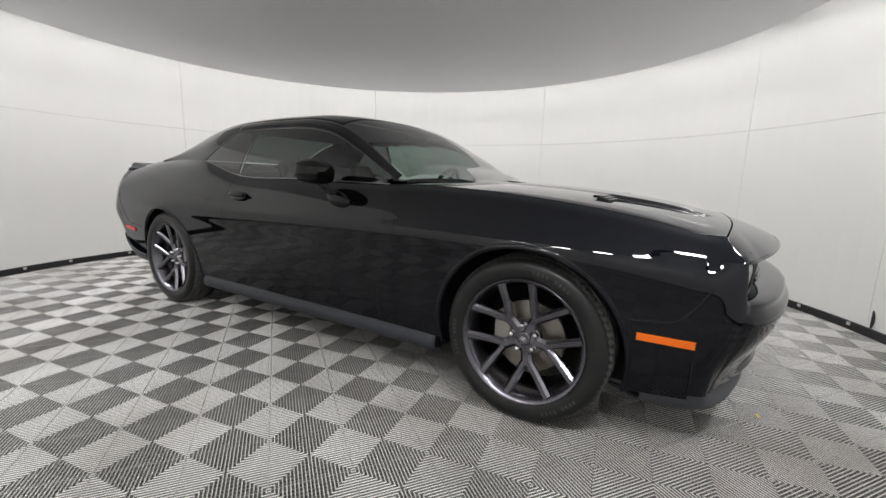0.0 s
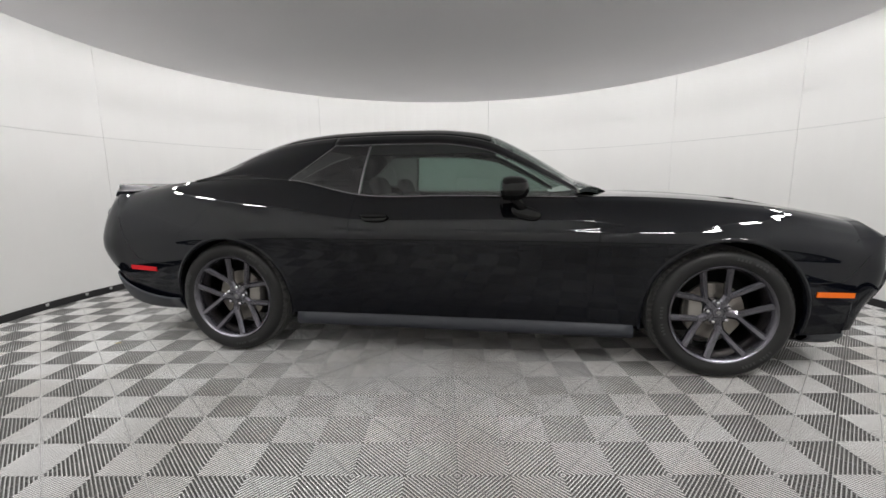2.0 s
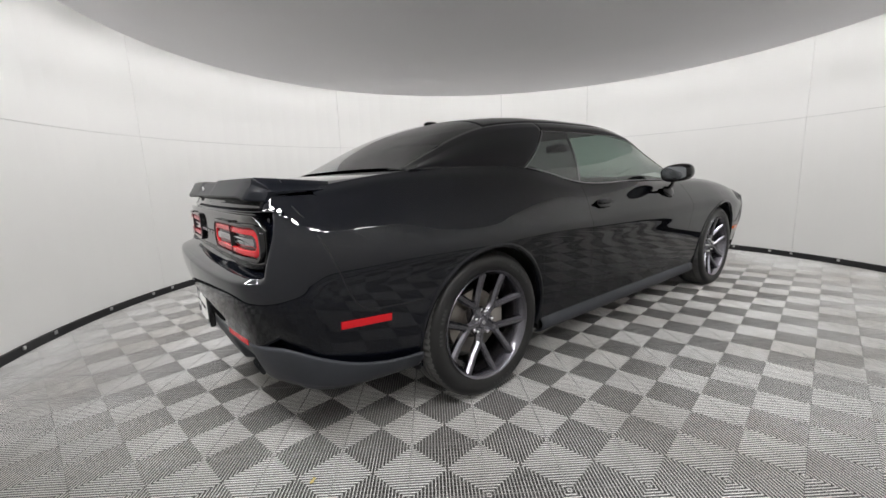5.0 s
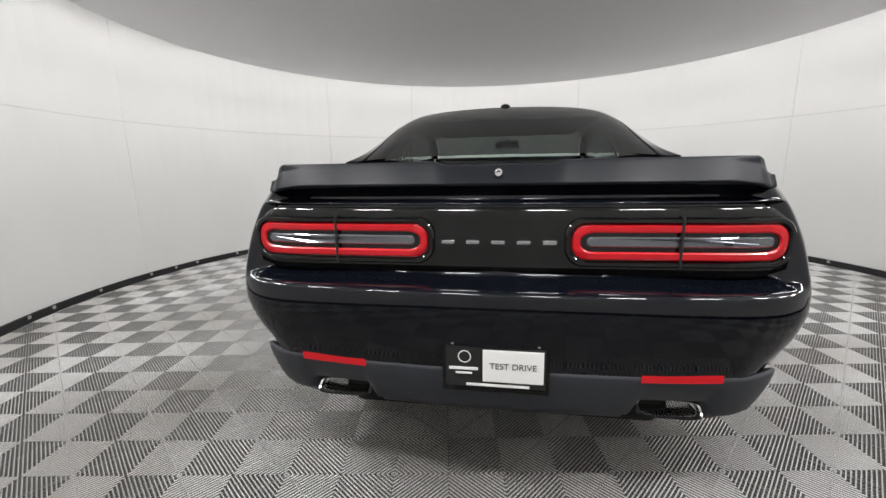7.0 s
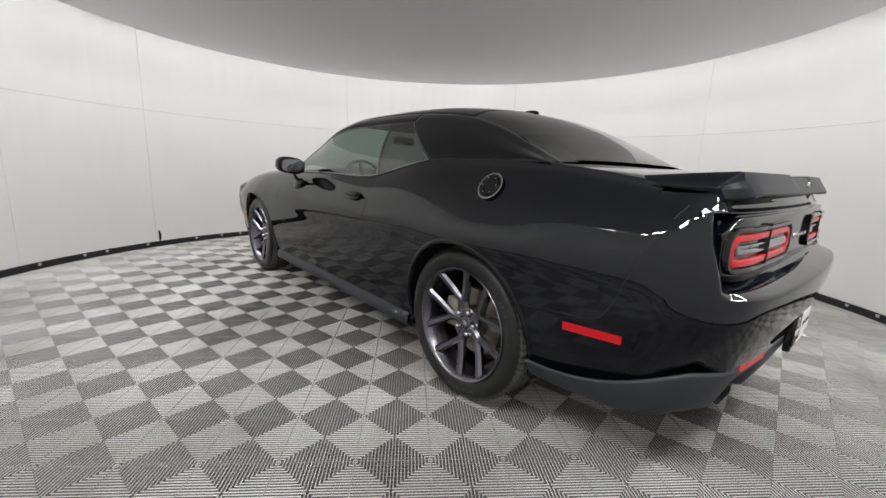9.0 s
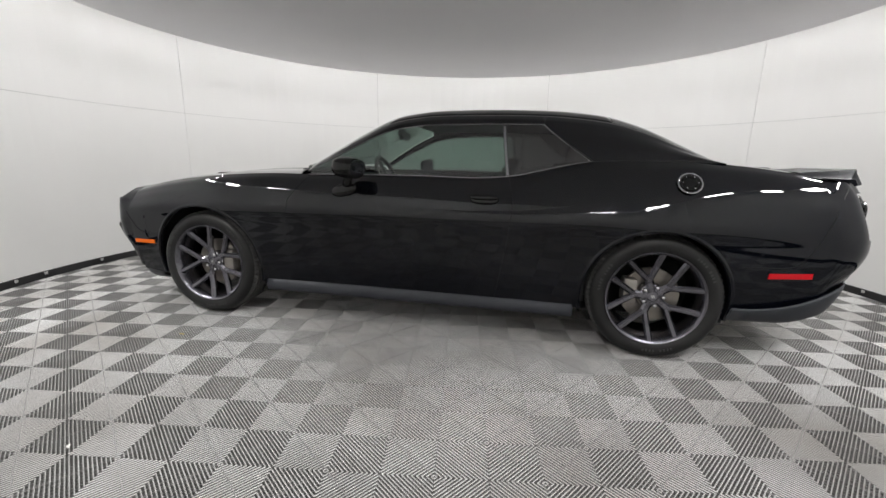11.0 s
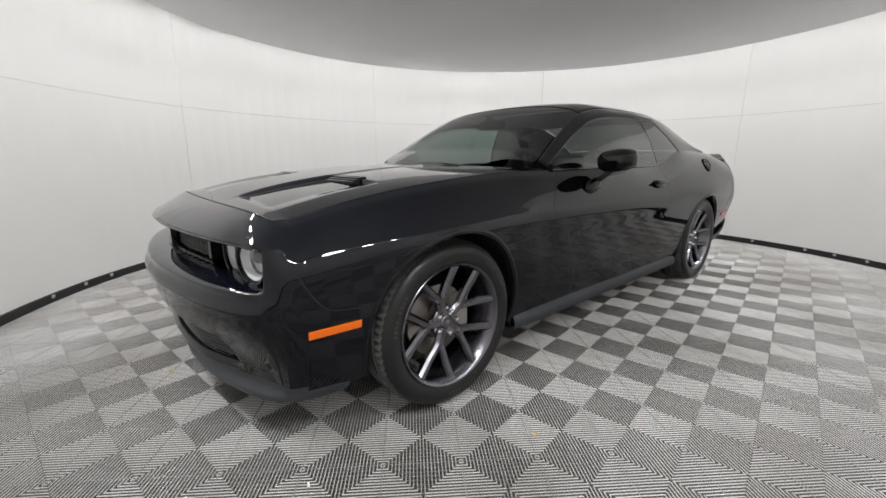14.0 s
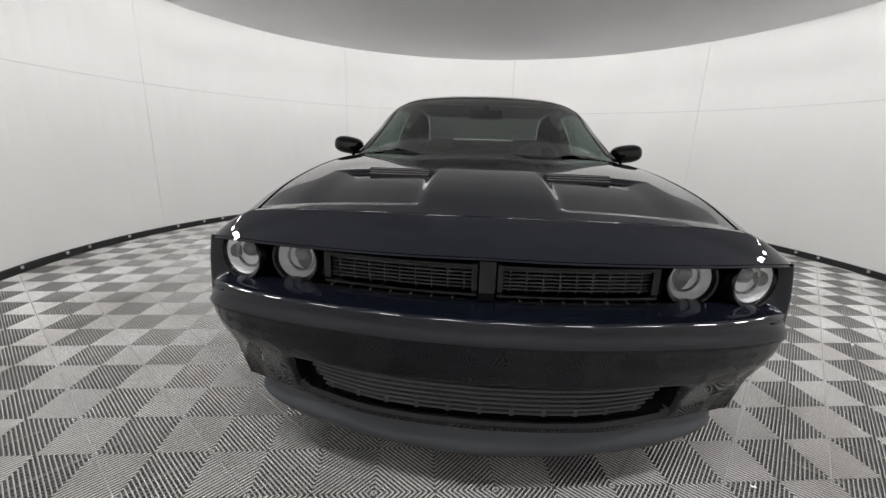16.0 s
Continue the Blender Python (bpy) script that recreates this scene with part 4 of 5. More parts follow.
for k in range(6):
    vs, fs = revolve([(0, .0165), (.003, .0165), (.003, .012)], 8, axis="z")
    b = mesh_ob("cap_bolt", vs, fs, CHROME, fc)
    b.location = (.039 * math.cos(k * math.pi / 3), .039 * math.sin(k * math.pi / 3), .002)

# roof antenna
bm = bmesh.new()
blob(bm, .06, .030, .020, Matrix.Translation((-1.10, 0, 1.448)), 24, 12, 2.2)
part("antenna_fin", bm, GLOSS, car, "short black roof antenna", smooth=True)

# wipers
for (x0, y0, x1, y1) in ((.985, .40, .80, -.28), (.93, -.22, .69, -.66)):
    bm = bmesh.new()
    d = Vector((x1 - x0, y1 - y0, 0)).normalized()
    n = Vector((-d.y, d.x, 0)) * .008
    prev = None
    for i in range(13):
        t = i / 12
        c = Vector((lerp(x0, x1, t), lerp(y0, y1, t), 1.02 + 0.0 * t + .012 * math.sin(math.pi * t)))
        c.z = max(c.z, 1.02)
        ring = [bm.verts.new(c + n * a + Vector((0, 0, b))) for a, b in ((-1, 0), (1, 0), (.5, .018), (-.5, .018))]
        if prev:
            for j in range(4):
                bm.faces.new((prev[j], prev[(j + 1) % 4], ring[(j + 1) % 4], ring[j]))
        else:
            bm.faces.new(ring)
        prev = ring
    bm.faces.new(prev)
    part("wiper", bm, MATTE, car, "black wiper arm and blade")

TIP = mat("dull_chrome", (0.7, 0.7, 0.7), rough=0.15, metal=1.0)
# ---- rear spoiler ----
def spoiler(a, b):
    """a from the middle outwards, b round the section."""
    y = 0.757 * min(1.0, a / 0.98)
    dip = 0.010 * smooth((0.20 - y) / 0.05)
    e = smooth((a - 0.90) / 0.08)
    sec = [(-2.20, 1.098), (-2.34, 1.110), (-2.478, 1.120 - dip), (-2.486, 1.118 - dip), (-2.490, 1.112 - dip), (-2.524, 1.056), (-2.524, 1.051), (-2.518, 1.047), (-2.36, 1.070), (-2.20, 1.085)]
    ks = [0, .16, .36, .375, .39, .60, .615, .63, .82, 1.0]
    i = max(k for k in range(9) if ks[k] <= b + 1e-9)
    t = (b - ks[i]) / (ks[i + 1] - ks[i])
    px = lerp(sec[i][0], sec[i + 1][0], t)
    pz = lerp(sec[i][1], sec[i + 1][1], t)
    if b > 0.5:
        pz -= 0.050 * smooth((a - 0.40) / 0.4) * smooth((px + 2.50) / 0.10)
    if 0.39 < b < 0.66:
        pz -= 0.016 * smooth((a - 0.78) / 0.2)
    px += 0.018 + 0.035 * a ** 3 + 0.05 * e * (1 if px < -2.4 else 0.4)
    px += 0.07 * e * smooth((px + 2.42) / 0.2) * -1
    pz = lerp(pz, min(pz, 1.068), e)
    if a > 0.985:
        px, pz = lerp(px, -2.40, 0.97), lerp(pz, 1.056, 0.97)
    return px, y, pz


patch("rear_spoiler", spoiler, 50, 80, mat("satin_black_spoiler", (0.006, 0.007, 0.010), rough=0.32, spec=0.15, var=0.1, vscale=20), car, full=True, thick=0, sharp=24, label="satin black rear spoiler")
vs, fs = revolve([(0, .003), (.006, .003), (.007, .006), (.010, .006), (.012, 0)], 24, axis="z")
lock = mesh_ob("rear_camera", vs, fs, TIP, car, "small round camera on the spoiler", smooth=True)
lock.matrix_basis = Matrix.Translation((-2.497, 0, 1.085)) @ Matrix.Rotation(radians(-100), 4, "Y")

# ---- tail lamps in the recessed panel ----
def tail_panel(a, b):
    y = 0.795 * a
    e = smooth((y - 0.69) / 0.11) ** 2
    return outer_tail_x(y), y, lerp(.985 - 0.045 * e, .788 + 0.02 * e, b)


def outer_tail_x(y):
    """Depth of the recessed lamp panel at a distance from the middle."""
    return -2.493 + 0.02 * (y / .8) ** 2 + 0.025 * smooth((y - .62) / .22)


patch("lamp_panel", tail_panel, 40, 8, GLOSS, car, full=True, thick=0.02, label="gloss black panel round the tail lamps")


def valance_x(y):
    lo, hi = 0.0, 1.0
    for _ in range(26):
        mid = (lo + hi) / 2
        if plan(VK, VP, mid, 0.004)[1] > y:
            lo = mid
        else:
            hi = mid
    return plan(VK, VP, lo, 0.004)[0]


def rounded_ring(y0, y1, z0, z1, r_out, width, depth, n=10, sd=1, off=0.0, solid=False):
    """A rounded frame standing on the lamp panel."""
    bm = bmesh.new()

    def outline(inset):
        pts = []
        rr = max(.004, r_out - inset)
        a0, a1, b0, b1 = y0 + inset, y1 - inset, z0 + inset, z1 - inset
        for (cy, cz, st) in ((a1 - rr, b1 - rr, 0), (a0 + rr, b1 - rr, 90), (a0 + rr, b0 + rr, 180), (a1 - rr, b0 + rr, 270)):
            for i in range(n + 1):
                q = radians(st + 90 * i / n)
                pts.append((cy + rr * math.cos(q), cz + rr * math.sin(q)))
        # extra points along the straights so that the frame follows the panel
        out = []
        m = len(pts)
        for i in range(m):
            p, q = pts[i], pts[(i + 1) % m]
            out.append(p)
            dist = math.hypot(q[0] - p[0], q[1] - p[1])
            if dist > .05:
                k = int(dist / .04)
                for j in range(1, k):
                    out.append((lerp(p[0], q[0], j / k), lerp(p[1], q[1], j / k)))
        return out
    base = outline(0)

    def put(inset, dep):
        cy, cz = (y0 + y1) / 2, (z0 + z1) / 2
        hw, hh = (y1 - y0) / 2, (z1 - z0) / 2
        ring = []
        for (py, pz) in base:
            ny = cy + (py - cy) * (hw - inset) / hw
            nz = cz + (pz - cz) * (hh - inset) / hh
            ring.append(bm.verts.new((outer_tail_x(abs(ny)) - off - dep, ny * sd, nz)))
        return ring
    if solid:
        prof = [(0, 0), (0, depth * .7), (.004, depth)]
    else:
        prof = [(0, 0), (0, depth * .7), (.004, depth), (width - .004, depth), (width, depth * .7), (width, 0)]
    rings = [put(*p) for p in prof]
    for r, t in zip(rings, rings[1:]):
        for i in range(len(r)):
            j = (i + 1) % len(r)
            bm.faces.new((r[i], r[j], t[j], t[i]))
    if solid:
        bm.faces.new(rings[-1])
    return bm


for sd in (1, -1):
    tl = empty("tail_lamp")
    tl.parent = car
    part("lamp_bezel", rounded_ring(.190, .800, .816, .956, .052, .016, .016, sd=sd), GLOSS, tl, smooth=True, angle=40)
    part("lamp_body", rounded_ring(.200, .790, .826, .946, .048, .01, .006, sd=sd, solid=True), GLOSS, tl)
    part("red_ring", rounded_ring(.210, .782, .836, .937, .043, .023, .013, sd=sd), REDLAMP, tl, "red lamp ring with a faint added glow", smooth=True, angle=40)
    part("reversing_lamp", rounded_ring(.250, .745, .872, .902, .013, .02, .011, sd=sd, solid=True), CLEARGREY, tl, "clear grey inner lens")
    bm = bmesh.new()
    box(bm, (outer_tail_x(.5) - .016, min(.498 * sd, .504 * sd), .815), (outer_tail_x(.5), max(.498 * sd, .504 * sd), .960))
    part("lamp_split", bm, DARK, tl)
    # lower reflectors
    g = []
    for t in range(7):
        y = lerp(.415, .640, t / 6)
        col = []
        for z in (.482, .512):
            x = valance_x(y) + .002
            col.append((x, y * sd, z + .004 * (t / 6)))
        g.append(col)
    vs2, fs2 = [], []
    for c in g:
        for p in c:
            vs2.append((p[0] - .004, p[1], p[2]))
        for p in c:
            vs2.append((p[0] + .02, p[1], p[2]))
    for t in range(6):
        o, q = t * 4, t * 4 + 4
        fs2 += [(o, q, q + 1, o + 1), (o + 1, q + 1, q + 3, o + 3), (o, o + 2, q + 2, q)]
    fs2 += [(0, 1, 3, 2), (24, 26, 27, 25)]
    mesh_ob("rear_reflector", vs2, fs2, REDM, car, "long red reflector in the bumper")
    # exhaust tip
    bm = bmesh.new()
    prof = [(-2.30, .96), (-2.442, 1.0), (-2.447, .97), (-2.444, .90), (-2.36, .86)]
    prev = None
    for (px, sc) in prof:
        ring = []
        for j in range(32):
            q = 2 * math.pi * j / 32
            sp = lambda v: math.copysign(abs(v) ** .45, v)
            ring.append(bm.verts.new((px + .02 * sp(math.sin(q)) * (1 if px < -2.44 else 0), (.530 + .098 * sc * sp(math.cos(q))) * sd, .352 + .020 * sc * sp(math.sin(q)))))
        if prev:
            for j in range(32):
                bm.faces.new((prev[j], prev[(j + 1) % 32], ring[(j + 1) % 32], ring[j]))
        prev = ring
    bm.faces.new(prev)
    part("exhaust_tip", bm, TIP, car, "wide chrome exhaust tip", smooth=True, angle=50)

# maker's letters on the panel, as plain bars
for k in range(5):
    bm = bmesh.new()
    y = .148 - .074 * k
    box(bm, (-2.502, y - .020, .876), (-2.490, y + .020, .889), .003)
    part("badge_bar", bm, TRIM, car, "small grey badge bar")

# seams between the side panels and the bumpers
REAR_SEAM = [(-1.87, .585), (-2.0, .592), (-2.13, .605), (-2.19, .67), (-2.245, .80), (-2.30, .93), (-2.35, 1.015)]
FRONT_SEAM = [(1.872, .560), (1.95, .562), (2.03, .575), (2.085, .63), (2.13, .71), (2.165, .785)]
for sd in (1, -1):
    for line in (REAR_SEAM, FRONT_SEAM):
        keys = [k / (len(line) - 1) for k in range(len(line))]
        bm = bmesh.new()
        prev = None
        for i in range(41):
            x, z = curve_at(keys, line, i / 40)
            dx, dz = curve_at(keys, line, min(1, i / 40 + .01)) - curve_at(keys, line, max(0, i / 40 - .01))
            n = math.hypot(dx, dz)
            nx, nz = -dz / n * .0021, dx / n * .0021
            y = outer_y(x, z)
            ring = [bm.verts.new((x + nx * k, (y + o) * sd, z + nz * k)) for o, k in ((-.006, -1.2), (.0010, -1), (.0010, 1), (-.006, 1.2))]
            if prev:
                for j in range(4):
                    bm.faces.new((prev[j], prev[(j + 1) % 4], ring[(j + 1) % 4], ring[j]))
            prev = ring
        part("bumper_seam", bm, DARK, car)

# ---- headlamps ----
def headlamp(x, y, z, yaw, sd, r=.074):
    hl = empty("headlamp")
    hl.parent = car
    hl.matrix_basis = Matrix.Translation((x, y * sd, z)) @ Matrix.Rotation(radians(yaw * sd), 4, "Z") @ Matrix.Rotation(radians(90), 4, "Y")
    # local z looks forward out of the lamp
    def turn(name, prof, material, label="", seg=48):
        vs, fs = revolve(prof, seg, axis="z")
        ob = mesh_ob(name, vs, fs, material, hl, label, smooth=True)
        ob.data.set_sharp_from_angle(angle=radians(40))
        return ob
    turn("bezel", [(r + .010, -.06), (r + .010, .004), (r + .006, .010), (r, .008), (r - .003, -.01), (r - .006, -.05)], GLOSS, "gloss black bezel")
    turn("halo_ring", [(r - .004, -.016), (r - .005, -.005), (r - .008, -.002), (r - .011, -.005), (r - .013, -.016)], HALO, "frosted white halo ring")
    turn("reflector", [(r - .012, -.012), (r - .018, -.026), (r - .030, -.038), (0.0, -.044)], BOWL, "bright lamp reflector")
    vs, fs = revolve([(0, -.008), (.010, -.0095), (.018, -.014), (.024, -.022), (.026, -.034), (.028, -.036), (.028, -.045)], 32, axis="z")
    ln = mesh_ob("projector_lens", vs, fs, LENS, hl, "dark projector lens", smooth=True)
    ln.location = (-.012, -.006 * sd, 0)
    turn("inner_ring", [(r - .022, -.028), (r - .024, -.022), (r - .028, -.022), (r - .030, -.030)], TRIM, "dark ring inside the lamp")
    vs, fs = revolve([(0, .014), (r * .4, .0125), (r * .75, .008), (r - .001, .002)], 40, axis="z")
    mesh_ob("lamp_cover", vs, fs, GLASS_CLEAR, hl, smooth=True)
    return hl


for sd in (1, -1):
    headlamp(2.224, .760, .749, 16, sd, .072)
    headlamp(2.234, .582, .746, 7, sd, .069)


def along(y, inset):
    """A place on the nose's plan, set back from its outline."""
    lo, hi = 0.0, 1.0
    for _ in range(26):
        mid = (lo + hi) / 2
        if plan(FK, FP, mid, inset)[1] > y:
            lo = mid
        else:
            hi = mid
    return plan(FK, FP, lo, inset)[0]


def nose_bar(name, y0, y1, z0, z1, inset, depth, material, parent, sd, label="", n=14, lean=0.0):
    """A bar across the nose that follows its plan between two distances from the middle."""
    bm = bmesh.new()
    prev = None
    for i in range(n + 1):
        y = lerp(y0, y1, i / n)
        xx = along(abs(y), inset)
        if z1 < 0.5:
            xx = along(abs(y), inset + low_tuck(0.5 + 0.5 * (1 - abs(y) / 0.70), z0))
        c = (z0 + z1) / 2
        hz = (z1 - z0) / 2
        ring = [bm.verts.new((xx + dx, y * sd, c + dz)) for dx, dz in ((0, -hz * .6), (0, hz * .6), (-.004, hz), (-depth, hz), (-depth, -hz), (-.004, -hz))]
        if prev:
            for j in range(6):
                bm.faces.new((prev[j], prev[(j + 1) % 6], ring[(j + 1) % 6], ring[j]))
        else:
            bm.faces.new(ring)
        prev = ring
    bm.faces.new(prev)
    return part(name, bm, material, parent, label)


# dark back of the upper opening
def cav_back(a, b):
    y = .86 * a
    return along(y, .165) + 0.0, y, lerp(.80, .672, b)


patch("grille_backing", cav_back, 40, 6, DARK, car, full=True, thick=0.004)
for sd in (1, -1):
    gr = empty("upper_grille")
    gr.parent = car
    nose_bar("grille_frame", .028, .475, .776, .790, .105, .05, GLOSS, gr, sd)
    nose_bar("grille_frame", .028, .475, .694, .706, .105, .05, GLOSS, gr, sd)
    nose_bar("grille_end", .028, .042, .694, .790, .103, .05, GLOSS, gr, sd, n=2)
    nose_bar("grille_end", .455, .475, .694, .790, .103, .05, GLOSS, gr, sd, n=2)
    for k in range(6):
        z = .7145 + .0108 * k
        nose_bar("grille_slat", .042, .455, z, z + .0048, .120, .02, GRILLE, gr, sd)
    for k in range(9):
        y = .062 + .046 * k
        nose_bar("grille_rib", y, y + .004, .706, .776, .124, .02, GRILLE, gr, sd, n=1)
    nose_bar("lower_slot_bar", .06, .50, .684, .689, .095, .03, GLOSS, gr, sd)
    for k in range(7):
        y = .09 + .06 * k
        nose_bar("slot_post", y, y + .006, .676, .690, .098, .02, GRILLE, gr, sd, n=1)
nose_bar("grille_post", -.022, .022, .690, .800, .092, .06, GLOSS, car, 1, "gloss black post in the middle of the grille", n=4)

# lower intake
def low_back(a, b):
    y = .62 * a
    return along(y, .19), y, lerp(.48, .300, b)


patch("intake_backing", low_back, 30, 6, DARK, car, full=True, thick=0.004)
lg = empty("lower_grille")
lg.parent = car
for k in range(7):
    z = .330 + .0200 * k
    nose_bar("intake_slat", -.545 + .008 * (6 - k), .545 - .008 * (6 - k), z, z + .0105, .100 - .007 * k, .03, SLAT, lg, 1, n=40)
for k in range(11):
    y = -.475 + .095 * k
    nose_bar("intake_rib", y - .006, y + .006, .326, .465, .098, .02, SLAT, lg, 1, n=1)
nose_bar("intake_sill", -.56, .56, .308, .322, .082, .05, GLOSS, lg, 1, "gloss black sill under the intake", n=40)

# fog lamps in dark pockets
for sd in (1, -1):
    fg = empty("fog_lamp")
    fg.parent = car
    fg.matrix_basis = Matrix.Translation((2.168, .742 * sd, .352)) @ Matrix.Rotation(radians(38 * sd), 4, "Z") @ Matrix.Rotation(radians(90), 4, "Y")
    bm = bmesh.new()
    blob(bm, .034, .075, .014, Matrix.Translation((0, 0, .004)), 28, 10, 2.4)
    part("fog_pocket", bm, GLOSS, fg, smooth=True)
    vs, fs = revolve([(0, .022), (.009, .0215), (.015, .019), (.018, .022), (.021, .018), (.021, .0)], 28, axis="z")
    mesh_ob("fog_lens", vs, fs, TRIM, fg, "small round fog lamp", smooth=True)

# hood vents
for sd in (1, -1):
    hv = empty("hood_vent")
    hv.parent = car
    def hz(x, y):
        lo, hi = 0.0, 1.0
        for _ in range(20):
            mid = (lo + hi) / 2
            if hood(y / .79, mid)[0] < x:
                lo = mid
            else:
                hi = mid
        return hood(y / .79, lo)[2]
    z0 = hz(1.715, .36)
    z1 = hz(1.655, .36)
    ring = []
    for (x, y, z) in ((1.725, .235, z0 + .001), (1.712, .485, z0 + .001), (1.658, .495, z1 + .001), (1.652, .220, z1 + .002)):
        ring.append((x, y, z))
    vs2 = [(x, y * sd, z) for x, y, z in ring] + [(x, y * sd, z - .03) for x, y, z in ring]
    fs2 = [(0, 1, 2, 3), (0, 4, 5, 1), (1, 5, 6, 2), (2, 6, 7, 3), (3, 7, 4, 0)]
    mesh_ob("vent_recess", vs2, fs2, DARK, hv)
    for k in range(3):
        t = (k + .5) / 3
        bm = bmesh.new()
        xx = lerp(1.718, 1.662, t)
        zz = lerp(z0, z1, t)
        box(bm, (xx - .008, min(.24 * sd, .488 * sd), zz + .001), (xx + .006, max(.24 * sd, .488 * sd), zz + .006), .002, 1)
        part("vent_slat", bm, TRIM, hv, "dark chrome vent slat")
    bm = bmesh.new()
    box(bm, (1.640, min(.215 * sd, .50 * sd), z1 - .006), (1.656, max(.215 * sd, .50 * sd), z1 + .004), .004)
    part("vent_lip", bm, PAINT, hv, smooth=True, angle=50)

# ---- number plate frame with a dealer's card ----
pl = empty("plate_holder", (-2.562, 0.003, .525))
pl.parent = car
bm = bmesh.new()
box(bm, (-.006, -.158, -.086), (.018, .158, .086), .004)
part("plate_frame", bm, GLOSS, pl, "black plastic plate frame")
bm = bmesh.new()
box(bm, (-.009, -.146, -.066), (-.005, .146, .076), .001, 1)
part("plate_card", bm, mat("black_card", (0.012, 0.012, 0.012), rough=0.5), pl, "black dealer card")
WHITE = mat("white_print", (0.8, 0.8, 0.78), rough=0.5)
bm = bmesh.new()
box(bm, (-.0115, -.140, -.048), (-.0085, .036, .052), .0006, 1)
part("white_card", bm, WHITE, pl, "white card with printed words")
cu = bpy.data.curves.new("test_drive", "FONT")
cu.body = "TEST DRIVE"
cu.size = .0265
cu.extrude = .0004
cu.align_x, cu.align_y = "CENTER", "CENTER"
tmp = bpy.data.objects.new("test_drive", cu)
scene.collection.objects.link(tmp)
bpy.context.view_layer.update()
tme = bpy.data.meshes.new_from_object(tmp.evaluated_get(bpy.context.evaluated_depsgraph_get()))
bpy.data.objects.remove(tmp)
tme.materials.clear()
tme.materials.append(mat("black_print", (0.02, 0.02, 0.02), rough=0.6))
tx = new("printed_words", tme)
tx.parent = pl
tx.matrix_basis = Matrix.Translation((-.0122, -.052, .002)) @ Matrix(((0, 0, -1, 0), (-1, 0, 0, 0), (0, 1, 0, 0), (0, 0, 0, 1)))
# plain round mark and bars for the rest of the printing
vs, fs = revolve([(.0165, -.0005), (.0165, .0008), (.0195, .0008), (.0195, -.0005)], 32, axis="z")
mk = mesh_ob("round_mark", vs, fs, WHITE, pl, "white ring-shaped printed mark")
mk.matrix_basis = Matrix.Translation((-.0095, .090, .028)) @ Matrix.Rotation(radians(-90), 4, "Y")
for (y0, y1, z0, z1) in ((.050, .136, -.014, -.005), (.068, .116, -.027, -.021), (-.10, .085, -.064, -.056)):
    bm = bmesh.new()
    box(bm, (-.0105, y0, z0), (-.0085, y1, z1), .0004, 1)
    part("print_bar", bm, WHITE, pl)
for (y, z) in ((.125, .070), (-.125, .070)):
    vs, fs = revolve([(0, .003), (.004, .003), (.006, 0)], 12, axis="z")
    sc = mesh_ob("plate_screw", vs, fs, STEEL, pl, smooth=True)
    sc.matrix_basis = Matrix.Translation((-.009, y, z)) @ Matrix.Rotation(radians(-90), 4, "Y")

# ---- litter on the floor ----
def leaf(name, x, y, size, turn, material, label, cat):
    rnd = random.Random(int(x * 1000 + y * 77))
    vs = [(0, 0, .006)]
    n = 12
    for i in range(n):
        a = 2 * math.pi * i / n
        r = size * (0.5 + 0.5 * abs(math.cos(a))) * rnd.uniform(.75, 1.1)
        vs.append((r * math.cos(a), r * .7 * math.sin(a), .002 + rnd.uniform(0, .006)))
    fs = [(0, i + 1, (i + 1) % n + 1) for i in range(n)]
    m = len(vs)
    vs += [(v[0] * .96, v[1] * .96, max(0.0002, v[2] - .002)) for v in vs]
    fs += [tuple(m + k for k in f[::-1]) for f in fs] + [(i + 1, m + i + 1, m + (i + 1) % n + 1, (i + 1) % n + 1) for i in range(n)]
    ob = tagged(mesh_ob(name, vs, fs, material), label, cat, "litter on the floor")
    ob.matrix_basis = Matrix.Translation((x, y, 0.0)) @ Matrix.Rotation(turn, 4, "Z")
    return ob


LEAF = mat("dry_leaf", (0.45, 0.36, 0.14), rough=0.7, var=0.25, vscale=60)
PAPER = mat("white_scrap", (0.75, 0.75, 0.72), rough=0.8)
for i, (x, y, sz) in enumerate(((1.382, 1.286, .020), (2.405, -.235, .020), (-2.405, -.905, .018))):
    leaf("dry_leaf", x, y, sz, i * 1.9, LEAF, "small dry yellow leaf lying on the floor tiles", "leaf")
for i, (x, y, sz) in enumerate(((2.731, .785, .016), (2.170, .950, .011), (.965, 2.262, .016), (-.712, -1.514, .006), (2.78, .86, .008))):
    leaf("paper_scrap", x, y, sz, i * 1.3, PAPER, "small white paper scrap lying on the floor tiles", "scrap")

# ---- floor of ribbed tiles ----
vs, fs = ring_sector(0.0, RW + 0.05, -0.06, -0.017, 0, 360, 96)
floor = tagged(mesh_ob("floor", vs, fs, SUBFLOOR), "grey ribbed plastic floor tiles laid over a dark base", "floor", kind="structure")

TS = 0.4                      # tile side
TQ = TS / 2
TILE_ANG = 53.6 - 45.0        # turn of the tile grid against the car
LAT = TS / math.sqrt(2)
NRIB = 22
RIB_W = 0.0042
NWEB = 15                     # sunk webs across the ribs of a cell


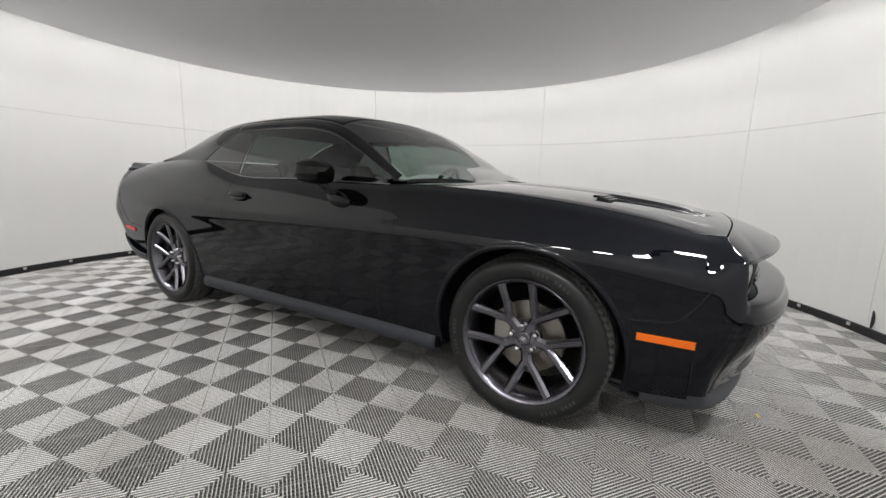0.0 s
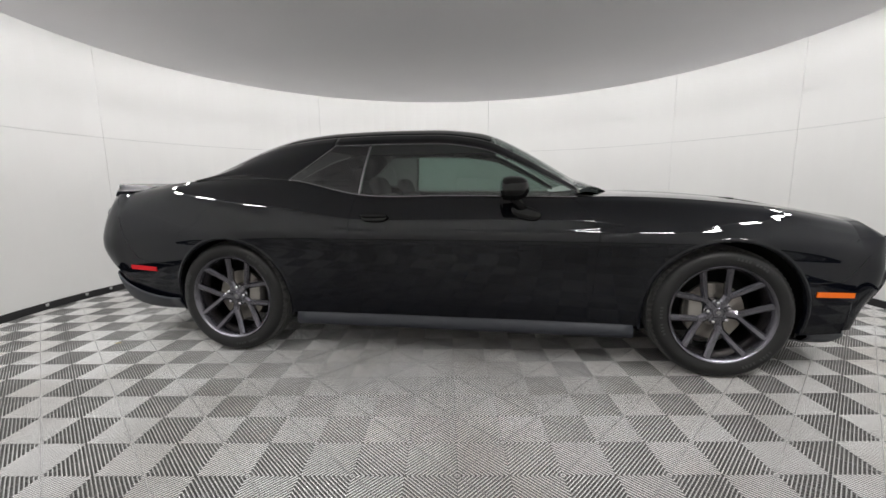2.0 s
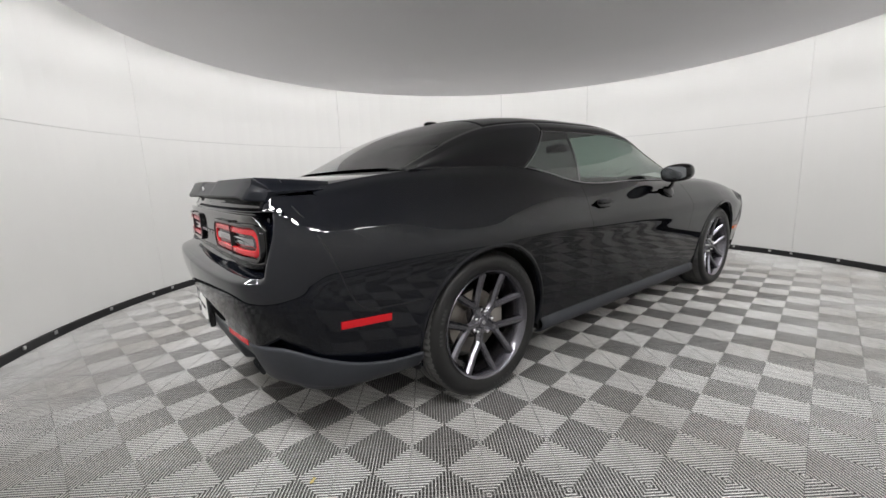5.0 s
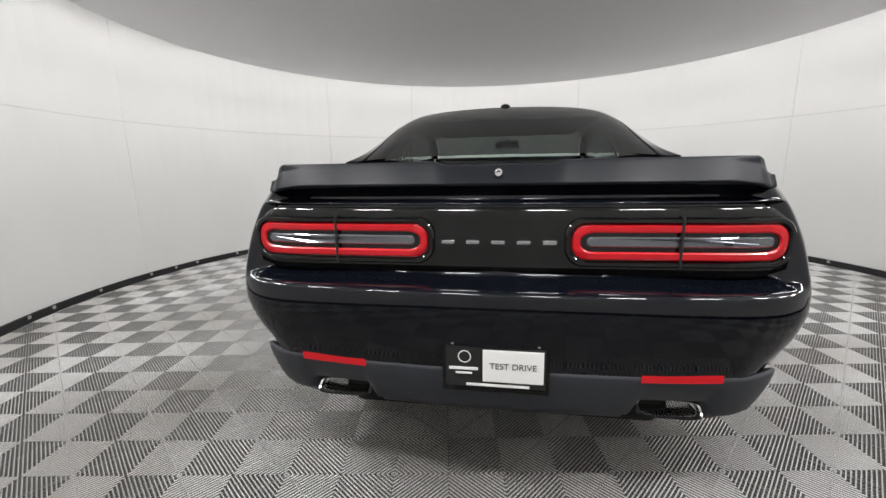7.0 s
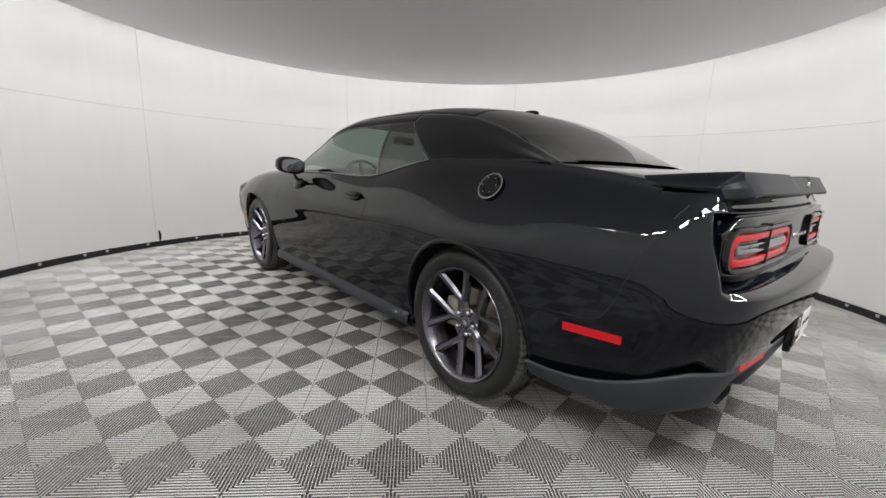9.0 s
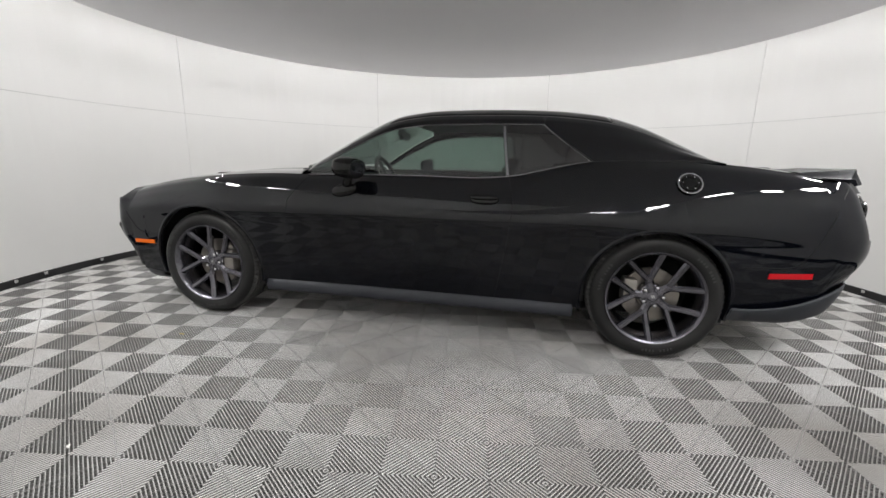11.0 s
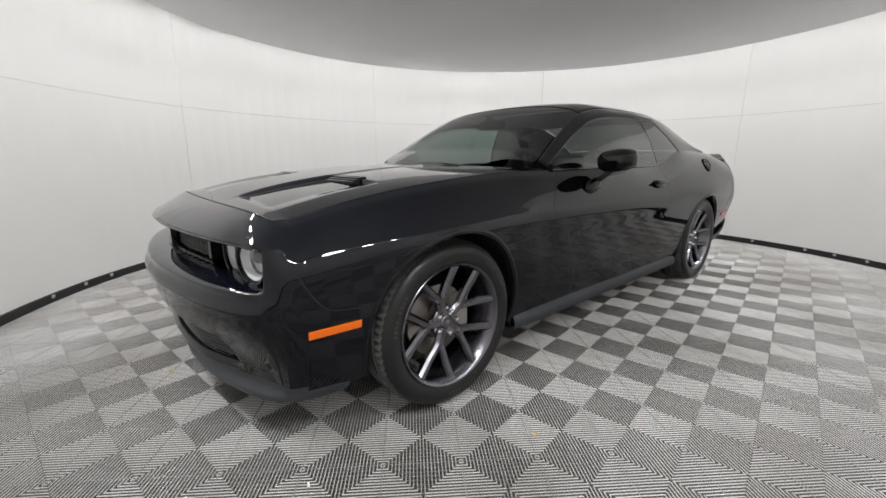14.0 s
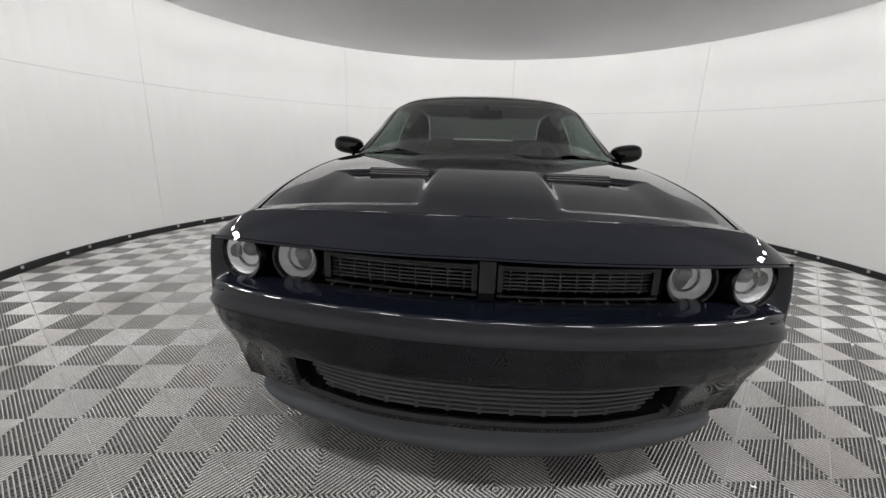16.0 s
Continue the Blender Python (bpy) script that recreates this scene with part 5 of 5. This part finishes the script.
def clip_line(p, q, lim):
    """Part of the segment p to q inside a circle (centre and radius in lim), or None."""
    if lim is None:
        return p, q
    cx, cy, rr = lim
    dx, dy = q[0] - p[0], q[1] - p[1]
    fx, fy = p[0] - cx, p[1] - cy
    a = dx * dx + dy * dy
    b = fx * dx + fy * dy
    c = fx * fx + fy * fy - rr * rr
    disc = b * b - a * c
    if disc <= 0:
        return None
    s = math.sqrt(disc)
    t0, t1 = max(0.0, (-b - s) / a), min(1.0, (-b + s) / a)
    if t1 - t0 < 0.002:
        return None
    return (p[0] + t0 * dx, p[1] + t0 * dy), (p[0] + t1 * dx, p[1] + t1 * dy)


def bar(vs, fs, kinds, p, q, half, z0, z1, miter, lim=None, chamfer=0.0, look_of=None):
    """A bar from p to q: light and shade put into its colours, dark below, pale upper sides and a darker top; miter
    slants its ends along the cell's edges.
    """
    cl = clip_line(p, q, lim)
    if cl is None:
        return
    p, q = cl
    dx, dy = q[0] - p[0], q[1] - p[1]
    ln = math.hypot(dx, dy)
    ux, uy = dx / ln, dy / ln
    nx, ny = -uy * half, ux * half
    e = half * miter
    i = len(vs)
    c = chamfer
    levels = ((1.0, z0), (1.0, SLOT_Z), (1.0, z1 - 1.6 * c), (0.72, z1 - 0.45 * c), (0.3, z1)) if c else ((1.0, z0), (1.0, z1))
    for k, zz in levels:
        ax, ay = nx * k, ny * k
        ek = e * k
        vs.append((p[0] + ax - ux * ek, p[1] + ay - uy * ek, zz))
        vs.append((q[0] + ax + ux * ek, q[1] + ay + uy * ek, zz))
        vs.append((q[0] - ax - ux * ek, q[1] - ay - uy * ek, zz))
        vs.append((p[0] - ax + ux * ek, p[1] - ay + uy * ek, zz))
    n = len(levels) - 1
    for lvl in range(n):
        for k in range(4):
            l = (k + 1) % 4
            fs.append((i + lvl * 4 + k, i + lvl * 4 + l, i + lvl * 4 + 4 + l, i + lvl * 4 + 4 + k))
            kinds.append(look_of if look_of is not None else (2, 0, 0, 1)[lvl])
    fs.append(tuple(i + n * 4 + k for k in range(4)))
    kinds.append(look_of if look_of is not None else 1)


SLOT_Z = -0.0034


def tile_mesh(lim=None):
    vs, fs, kinds = [], [], []
    step = LAT / NRIB
    g = 0.0006
    for sx in (1, -1):
        for sy in (1, -1):
            for k in range(NRIB):
                c = (k + 0.5) * step * math.sqrt(2)
                if c <= TQ:
                    p, q, mit = (g, c), (c, g), 1.0
                else:
                    p, q, mit = (c - TQ, TQ - g), (TQ - g, c - TQ), -1.0
                p, q = (p[0] * sx, p[1] * sy), (q[0] * sx, q[1] * sy)
                if sx * sy < 0:
                    p, q = q, p
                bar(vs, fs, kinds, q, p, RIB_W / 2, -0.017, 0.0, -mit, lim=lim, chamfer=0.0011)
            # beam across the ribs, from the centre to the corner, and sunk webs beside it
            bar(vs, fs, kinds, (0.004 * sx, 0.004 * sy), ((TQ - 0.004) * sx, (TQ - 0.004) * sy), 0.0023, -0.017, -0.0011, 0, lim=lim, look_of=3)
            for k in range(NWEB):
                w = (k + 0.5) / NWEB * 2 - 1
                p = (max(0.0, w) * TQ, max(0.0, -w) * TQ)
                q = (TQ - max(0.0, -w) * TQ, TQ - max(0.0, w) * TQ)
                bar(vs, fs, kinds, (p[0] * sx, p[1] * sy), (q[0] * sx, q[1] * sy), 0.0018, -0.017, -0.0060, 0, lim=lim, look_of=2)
    me = bpy.data.meshes.new("tile")
    me.from_pydata(vs, [], fs)
    me.update()
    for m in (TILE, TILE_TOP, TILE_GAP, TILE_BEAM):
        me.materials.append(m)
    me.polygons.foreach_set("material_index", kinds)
    return me


def build_floor():
    shared = tile_mesh()
    a = radians(53.6)
    u = Vector((math.cos(a), math.sin(a)))
    v = Vector((-u.y, u.x))
    off = (-0.021, -0.326)
    turn = Matrix.Rotation(radians(TILE_ANG), 4, "Z")
    for i in range(-24, 25):
        for j in range(-24, 25):
            if (i + j) % 2:
                continue
            c = ((i + off[0]) * u + (j + off[1]) * v) * LAT
            d = math.hypot(c.x - CX, c.y - CY)
            if d > RW + 0.25:
                continue
            me = shared
            if d > RW - 0.285:
                rel = turn.inverted() @ Vector((CX - c.x, CY - c.y, 0))
                me = tile_mesh((rel.x, rel.y, RW - 0.012))
                if not me.polygons:
                    continue
            ob = new("tile", me)
            ob.parent = floor
            ob.matrix_local = Matrix.Translation((c.x, c.y, 0)) @ turn


build_floor()
